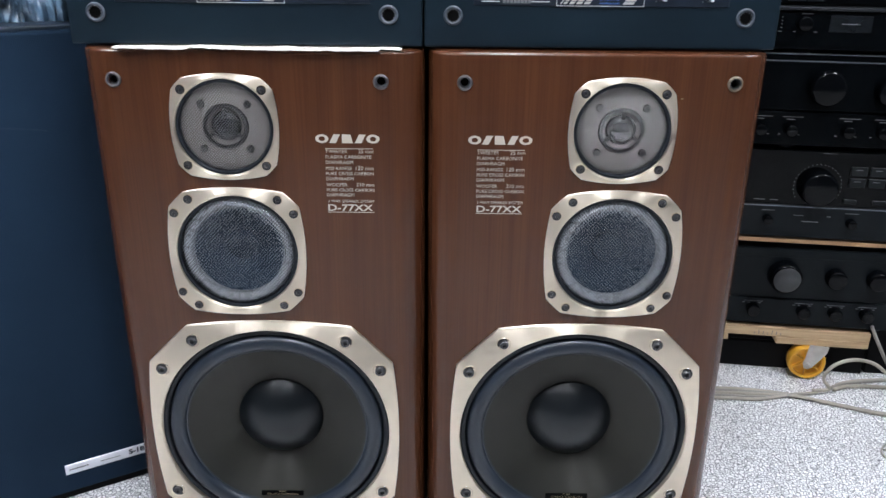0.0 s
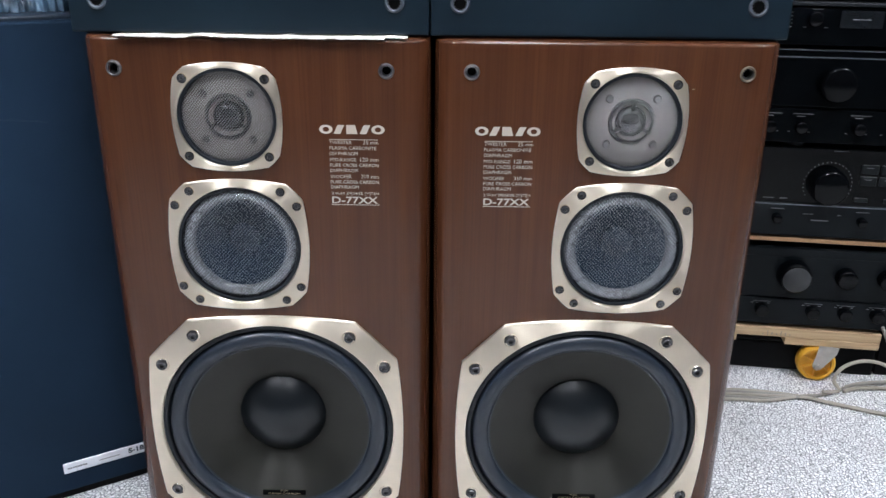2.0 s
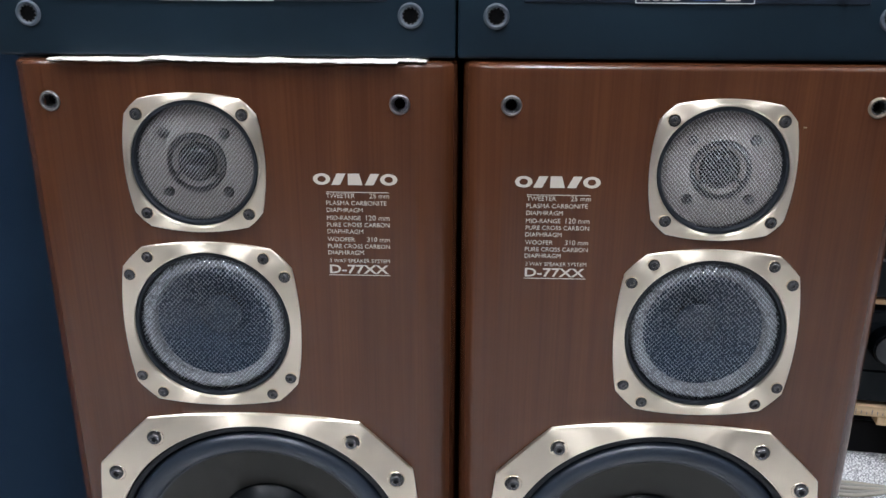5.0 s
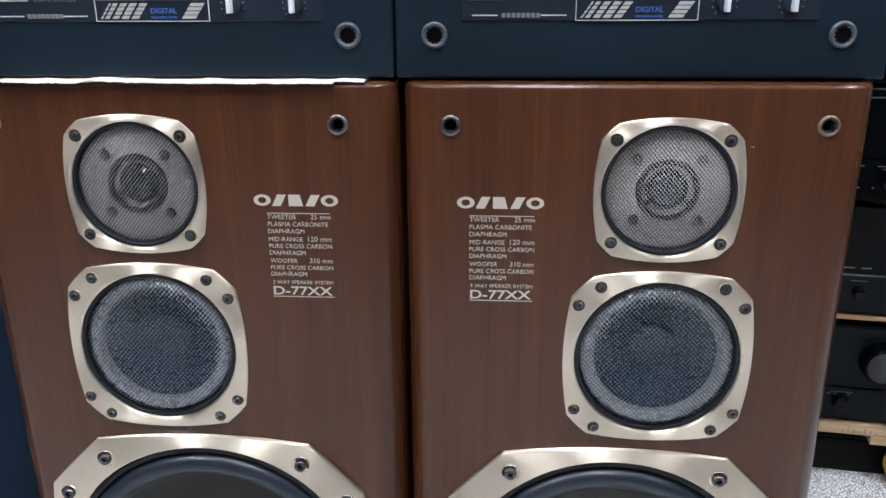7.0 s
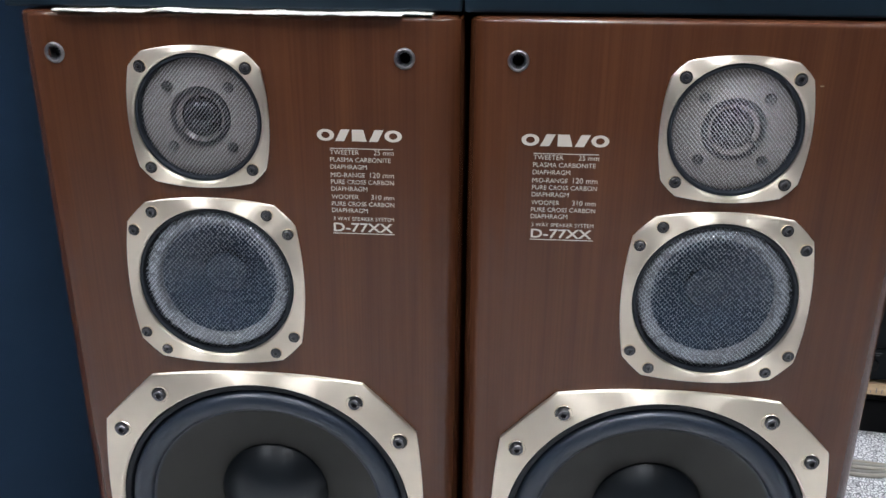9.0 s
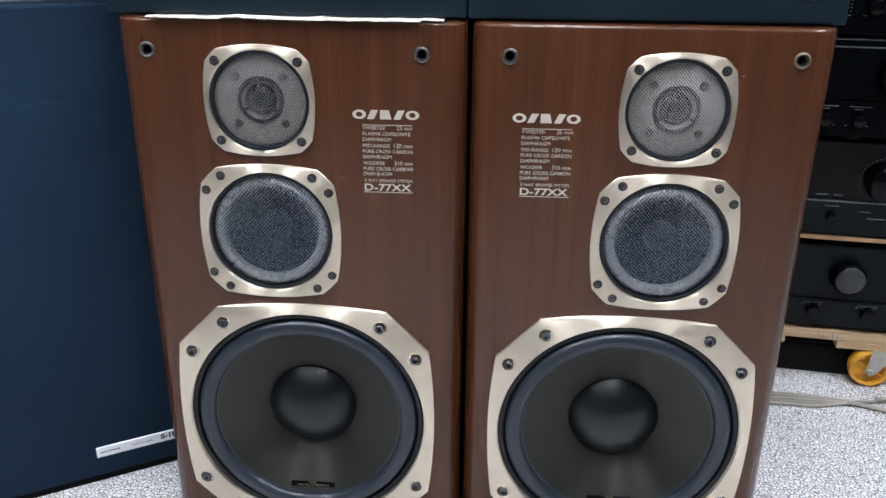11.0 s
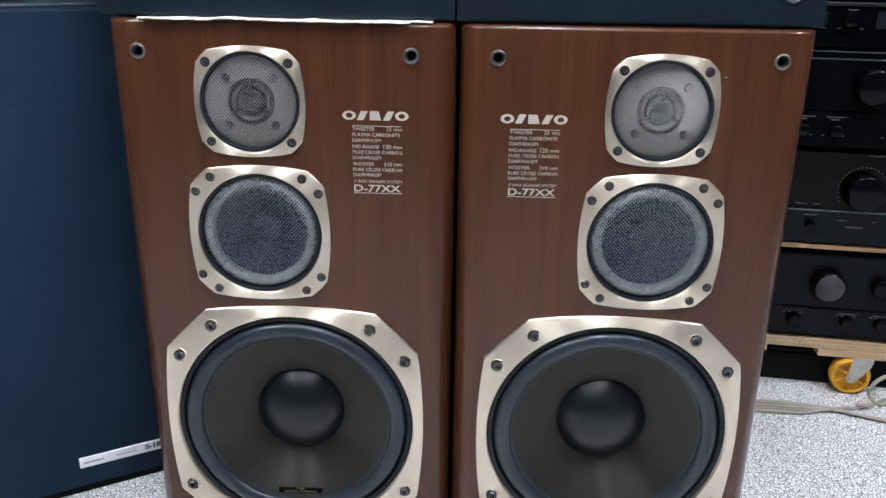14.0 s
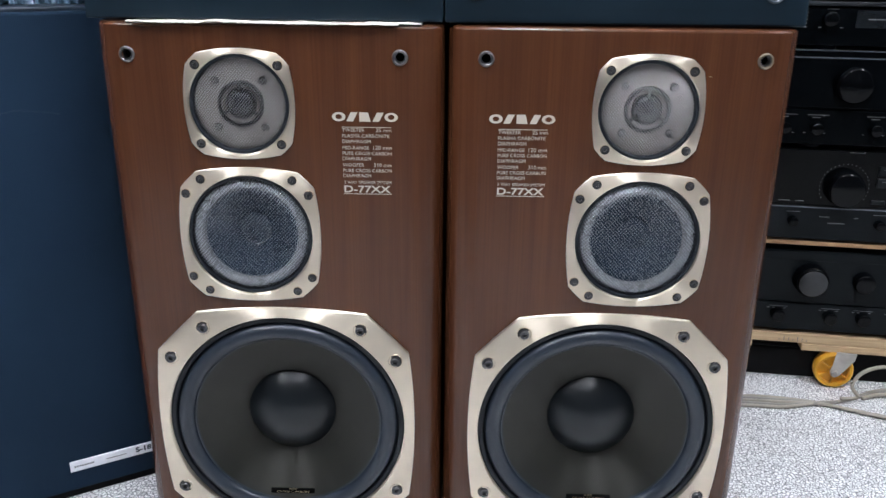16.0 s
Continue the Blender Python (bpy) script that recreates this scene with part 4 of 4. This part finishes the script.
def trolley():
    t = rack_thing("trolley", "raw pine trolley on yellow castors under the amplifiers", "trolley")
    part("deck_board", box_bm(-0.300, 0.0960, -0.004, 0.36, 0.0870, 0.1060, 0.0012), PINE, t, "raw pine board with pencil marks")
    part("crosspiece", box_bm(-0.0820, 0.0950, -0.006, 0.09, 0.0725, 0.0866, 0.0015), PINE, t, "short pine crosspiece")
    part("crosspiece", box_bm(-0.300, -0.1740, -0.002, 0.09, 0.0725, 0.0866, 0.0015), PINE, t, "short pine crosspiece")
    for i in range(7):
        x = -0.126 + 0.0085 * i
        part("pencil_mark", box_bm(x, x + 0.0012, -0.0046, -0.0038, 0.0905, 0.0905 + 0.004 + 0.005 * ((i * 5) % 3) / 2), PRINT_GREY, t)
    for cx in (-0.016, -0.245):
        r = 0.0365
        prof = [(0.0285, -0.014), (0.033, -0.0145), (r - 0.001, -0.011), (r, -0.007), (r, 0.007), (r - 0.001, 0.011), (0.033, 0.0145), (0.0285, 0.014)]
        wheel = part("wheel", lathe_bm(prof + [(0.0285, -0.014)], 48), YELLOW, t, "yellow moulded castor wheel", True, pose(cx, 0.0, r, 0, 0, -6))
        sharp(wheel.data, 40)
        part("disc", lathe_bm([(0, -0.004), (0.029, -0.004), (0.029, 0.004), (0, 0.004)], 32), YELLOW, wheel)
        bm = bmesh.new()
        for k in range(6):
            b2 = box_bm(-0.0016, 0.0016, -0.011, 0.011, 0.006, 0.029)
            me = mesh_of(b2)
            me.transform(Matrix.Rotation(math.pi * k / 3, 4, "Y"))
            bm.from_mesh(me)
            bpy.data.meshes.remove(me)
        part("spoke", bm, YELLOW, wheel)
        part("hub", lathe_bm([(0, -0.016), (0.008, -0.016), (0.008, 0.016), (0, 0.016)], 20), YELLOW, wheel)
        for sy in (-1, 1):
            bm = bmesh.new()
            pts = [(-0.009, 0.002), (-0.006, -0.007), (0.001, -0.010), (0.008, -0.006), (0.014, 0.002), (0.032, 0.030), (0.034, 0.0440), (-0.002, 0.0440), (-0.005, 0.018)]
            vs = [[bm.verts.new((x, sy * 0.0195 + dy, z)) for x, z in pts] for dy in (-0.001, 0.001)]
            bm.faces.new(vs[0])
            bm.faces.new(vs[1])
            for i in range(len(pts)):
                j = (i + 1) % len(pts)
                bm.faces.new((vs[0][i], vs[0][j], vs[1][j], vs[1][i]))
            bmesh.ops.recalc_face_normals(bm, faces=bm.faces)
            part("fork", bm, ZINC, wheel, "zinc-plated castor fork")
        part("axle", lathe_bm([(0, -0.0245), (0.0045, -0.0245), (0.0055, -0.0225), (0.0055, 0.0225), (0, 0.0235)], 12), ZINC, wheel, "axle bolt")
    return t


trolley()
# Unidentified black box; it also keeps the space under the deck dark.
case = rack_thing("dark_box", "low black box filling the dark space under the trolley", "case")
part("shell", box_bm(-0.300, 0.105, 0.024, 0.34, 0.0, 0.062, 0.004, 2), DARK_FILL_M, case)
part("lid", box_bm(-0.300, 0.105, 0.024, 0.34, 0.0625, 0.0700, 0.002, 1), DARK_FILL_M, case)


# Added box that hides the bright floor right of the trolley.
tall_filler = rack_thing("dark_box", "tall black box added to darken the space beside the trolley", "case")
part("shell", box_bm(0.165, 0.560, 0.012, 0.34, 0.0, 0.560, 0.006, 2), DARK_FILL_M, tall_filler)
part("lid", box_bm(0.165, 0.560, 0.012, 0.34, 0.5608, 0.600, 0.004, 1), DARK_FILL_M, tall_filler)
# Added too, to blacken the slot between trolley and tall box.
low_filler = rack_thing("dark_box", "low black box added to darken the gap beside the trolley", "case")
part("shell", box_bm(0.110, 0.160, 0.030, 0.34, 0.0, 0.1020, 0.003, 1), DARK_FILL_M, low_filler)


def amp_lower():
    t = rack_thing("amplifier", "black stereo amplifier with a grey-faced volume knob, on the trolley board", "amplifier", "stacked amplifiers")
    amp_body(t, 0.1140, 0.2720)
    part("front_panel", box_bm(AL, AR, 0.0, 0.012, 0.1705, 0.2730, 0.0015), AMP_BLACK, t)
    part("sub_panel", box_bm(AL, AR, -0.001, 0.012, 0.1140, 0.1685, 0.0015), AMP_SUB, t, "hinged lower flap panel")
    part("panel_groove", box_bm(AL, AR, -0.0006, 0.002, 0.2560, 0.2568), AMP_SUB, t)
    knob(t, -0.088, 0.2210, 0.0300, 0.030, cap=KNOB_GREY)
    for x, z in ((0.0075, 0.2215), (0.084, 0.2225)):
        knob(t, x, z, 0.0185, 0.022)
    for x in (-0.137, -0.0415, 0.0185, 0.0775):
        knob(t, x, 0.1465, 0.0122, 0.018, y=-0.001)
        bars(t, [(x - 0.016, x + 0.018, 0.1610, 0.0008)], -0.0012)
        bars(t, [(x - 0.020 + 0.010 * i, x - 0.015 + 0.010 * i, 0.1570, 0.0010) for i in range(4)], -0.0012)
    return t


def amp_middle():
    t = rack_thing("amplifier", "black stereo amplifier with glossy panel and dotted volume scale", "amplifier", "stacked amplifiers")
    amp_body(t, 0.2985, 0.4670)
    part("front_panel", box_bm(AL, AR, 0.0, 0.012, 0.3640, 0.4690, 0.0012), AMP_GLOSS, t, "glossy black front panel")
    part("sub_panel", box_bm(AL, AR, -0.002, 0.012, 0.3000, 0.3620, 0.0015), AMP_SUB, t, "satin lower panel")
    # Highlight of the lower panel's top edge, laid on as a strip.
    part("edge_glint", box_bm(AL, AR, -0.0026, 0.004, 0.3605, 0.3620), GLINT_M, t, "highlight on the panel edge, painted as a thin pale strip")
    knob(t, -0.056, 0.4010, 0.0330, 0.026)
    bm = bmesh.new()
    for i in range(25):
        a = radians(-30 + 240 * i / 24)
        c, s = -0.056 + 0.0425 * math.cos(a), 0.4020 + 0.0425 * math.sin(a)
        box_bm(c - 0.0008, c + 0.0008, -0.0005, 0.0002, s - 0.0008, s + 0.0008, bm=bm)
    part("volume_scale", bm, PRINT_GREY, t, "ring of pale dots")
    for x, z in ((-0.137, 0.3355), (0.0145, 0.3345)):
        knob(t, x, z, 0.0085, 0.016, y=-0.002)
        bars(t, [(x - 0.012, x + 0.012, 0.3520, 0.0008)], -0.0022)
    for i, z in enumerate((0.4260, 0.4040)):
        for k in range(3):
            part("push_button", box_bm(-0.002 + 0.034 * k, 0.027 + 0.034 * k, -0.003, 0.001, z, z + 0.0170, 0.0008, 1), BUTTON_M, t, "dark push button")
            bars(t, [(0.006 + 0.034 * k, 0.018 + 0.034 * k, z + 0.011, 0.0010)], -0.0031)
    part("push_button", box_bm(-0.006, 0.018, -0.003, 0.001, 0.3720, 0.3800, 0.0008, 1), BUTTON_M, t, "dark push button")
    part("push_button", box_bm(0.046, 0.070, -0.003, 0.001, 0.3720, 0.3800, 0.0008, 1), BUTTON_M, t, "dark push button")
    bars(t, [(-0.166, -0.146, 0.3720, 0.0012), (-0.136, -0.122, 0.3720, 0.0012), (-0.056, -0.030, 0.4655, 0.0008)], -0.0001)
    bars(t, [(-0.090, -0.072, 0.3440, 0.0008), (-0.074, -0.044, 0.3320, 0.0014), (-0.030, -0.022, 0.3440, 0.0008)], -0.0022)
    return t


def amp_upper():
    t = rack_thing("amplifier", "black stereo amplifier with a large black volume knob, stacked third", "amplifier", "stacked amplifiers")
    amp_body(t, 0.4790, 0.6390)
    part("front_panel", box_bm(AL, AR, 0.0, 0.012, 0.5430, 0.6300, 0.0025, 3), AMP_DEEP, t)
    part("lid_edge", box_bm(AL, AR, 0.004, 0.05, 0.6322, 0.6420, 0.001, 1), AMP_DEEP, t, "dark lid edge")
    # Two pale strips paint the highlights on panel top and lid.
    part("edge_glint", box_bm(AL, AR, -0.0006, 0.006, 0.6301, 0.6314), GLINT_M, t, "highlight on the panel edge, painted as a thin pale strip")
    part("edge_glint", box_bm(AL, AR, 0.0030, 0.020, 0.6422, 0.6436), GLINT_M, t, "highlight on the panel edge, painted as a thin pale strip")
    part("sub_panel", box_bm(AL, AR, -0.001, 0.012, 0.4790, 0.5410, 0.0015), AMP_DEEP, t, "satin lower panel")
    knob(t, -0.074, 0.5880, 0.0310, 0.028)
    knob(t, 0.034, 0.5830, 0.0230, 0.022)
    for x in (-0.176, -0.122, -0.023, 0.037):
        knob(t, x, 0.5090, 0.0105, 0.017, y=-0.001)
        bars(t, [(x - 0.016, x + 0.020, 0.5310, 0.0010)], -0.0012)
        bars(t, [(x - 0.008, x + 0.006, 0.5265, 0.0012)], -0.0012)
        bars(t, [(x - 0.020, x - 0.016, 0.4985, 0.0010), (x + 0.014, x + 0.018, 0.4985, 0.0010)], -0.0012)
    return t


def amp_top():
    t = rack_thing("amplifier", "black stereo amplifier with a small display, top of the stack", "amplifier", "stacked amplifiers")
    amp_body(t, 0.6480, 0.8180)
    part("front_panel", box_bm(AL, AR, 0.003, 0.012, 0.7270, 0.8200, 0.0015), AMP_GLOSS, t, "glossy black upper panel")
    part("ledge", box_bm(AL, AR, -0.006, 0.012, 0.7180, 0.7250, 0.0020), AMP_TOP, t, "dark ledge between the panels")
    part("sub_panel", box_bm(AL, AR, -0.001, 0.012, 0.6520, 0.7160, 0.0015), AMP_DEEP, t)
    knob(t, -0.129, 0.6970, 0.0125, 0.016, y=-0.001)
    part("display", box_bm(-0.086, -0.015, -0.003, 0.001, 0.6820, 0.7110, 0.0010, 1), DISPLAY_M, t, "grey smoked display")
    bars(t, [(-0.066, -0.036, 0.6960, 0.0014)], -0.0031)
    bars(t, [(-0.134, -0.116, 0.7120, 0.0012), (-0.145, -0.140, 0.6815, 0.001), (-0.110, -0.104, 0.6815, 0.001), (-0.170, -0.164, 0.6815, 0.001), (0.004, 0.020, 0.7070, 0.0012)], -0.0012)
    for i in range(4):
        bars(t, [(-0.1665, -0.1645, 0.6880 + 0.006 * i, 0.0010)], -0.0012)
    for k in range(2):
        part("push_button", box_bm(-0.160 + 0.032 * k, -0.132 + 0.032 * k, -0.002, 0.004, 0.7330, 0.7420, 0.0008, 1), BUTTON_M, t, "dark push button")
    return t


amp_lower()
board = link("shelf_board", box_bm(-0.300, 0.190, 0.002, 0.36, 0.2860, 0.2945, 0.0008), PLY, None, "", smooth=False)
board.matrix_basis = RACK.copy()
tagged(board, "thin raw plywood board laid between two amplifiers", "board")
for bx in (-0.24, -0.10, 0.10):
    pad = link("spacer_block", box_bm(bx - 0.02, bx + 0.02, 0.06, 0.30, 0.2722, 0.2858), RUBBER, None, "", smooth=False)
    pad.matrix_basis = RACK.copy()
    tagged(pad, "black spacer block between the amplifier lid and the board", "spacer", group="spacers")
amp_middle()
amp_upper()
amp_top()


# ---- cables on the floor ----
def cable(name, pts, r, material, label):
    ob = link(name, tube_bm(pts, r), material, None, "")
    return tagged(ob, label, "cable", group="floor cables")


for i in range(5):
    o = 0.0085 * i
    cable("speaker_cable", [(0.30, 0.452 - o * 0.6, 0.0035), (0.48, 0.452 - o * 0.9, 0.0035), (0.575, 0.455 - o, 0.0035), (0.64, 0.449 - o * 0.9, 0.0035), (0.700, 0.434 - o * 0.4, 0.0040 + 0.0008 * i), (0.735, 0.421 - 0.0028 * i, 0.0036 + 0.0012 * i),
                            (0.80, 0.392 - 0.002 * i, 0.0036), (0.88, 0.362 - 0.003 * i, 0.0036), (1.05, 0.33 - 0.01 * i, 0.0036)] if i < 3 else
          [(0.30, 0.452 - o * 0.6, 0.0035), (0.48, 0.450 - o * 0.9, 0.0035), (0.575, 0.453 - o, 0.0035), (0.64, 0.446 - o * 0.9, 0.0035), (0.705, 0.424 + 0.001 * i, 0.0066), (0.745, 0.436, 0.0045), (0.790, 0.455, 0.0036), (0.86, 0.470 + 0.004 * i, 0.0036), (1.05, 0.50, 0.0036)],
          0.0034, CABLE_M if i % 2 == 0 else CABLE_GREY, "beige two-core loudspeaker cable lying on the floor")
cable("speaker_cable", [(0.752, 0.440, 0.0090), (0.782, 0.436, 0.0150), (0.770, 0.440, 0.0360), (0.786, 0.446, 0.060), (0.822, 0.448, 0.073), (0.862, 0.444, 0.068), (0.895, 0.438, 0.044), (0.93, 0.43, 0.018), (1.02, 0.42, 0.0040)], 0.0036, CABLE_M, "beige cable rising in a loose loop beside the castor")
cable("speaker_cable", [(0.80, 0.452, 0.0036), (0.84, 0.464, 0.0050), (0.90, 0.462, 0.0042), (1.02, 0.45, 0.0036)], 0.0040, CABLE_M, "beige cable lying on the floor under the trolley")
cable("thin_cable", [(0.852, 0.285, 0.0020), (0.815, 0.272, 0.0020), (0.795, 0.245, 0.0020), (0.805, 0.215, 0.0020), (0.835, 0.195, 0.0020), (0.875, 0.195, 0.0020), (0.93, 0.22, 0.0020)], 0.0018, CABLE_GREY, "thin grey cable curled on the floor")
cable("thin_cable", [(0.800, 0.252, 0.0056), (0.85, 0.245, 0.0022), (0.95, 0.25, 0.0020)], 0.0018, CABLE_GREY, "thin grey cable curled on the floor")
cable("mains_cable", [(0.866, 0.484, 0.128), (0.874, 0.480, 0.110), (0.886, 0.474, 0.086), (0.902, 0.466, 0.056), (0.925, 0.456, 0.026), (0.960, 0.446, 0.0060), (1.05, 0.43, 0.0036)], 0.0034, CABLE_GREY, "grey mains cable running down from the amplifier to the floor")
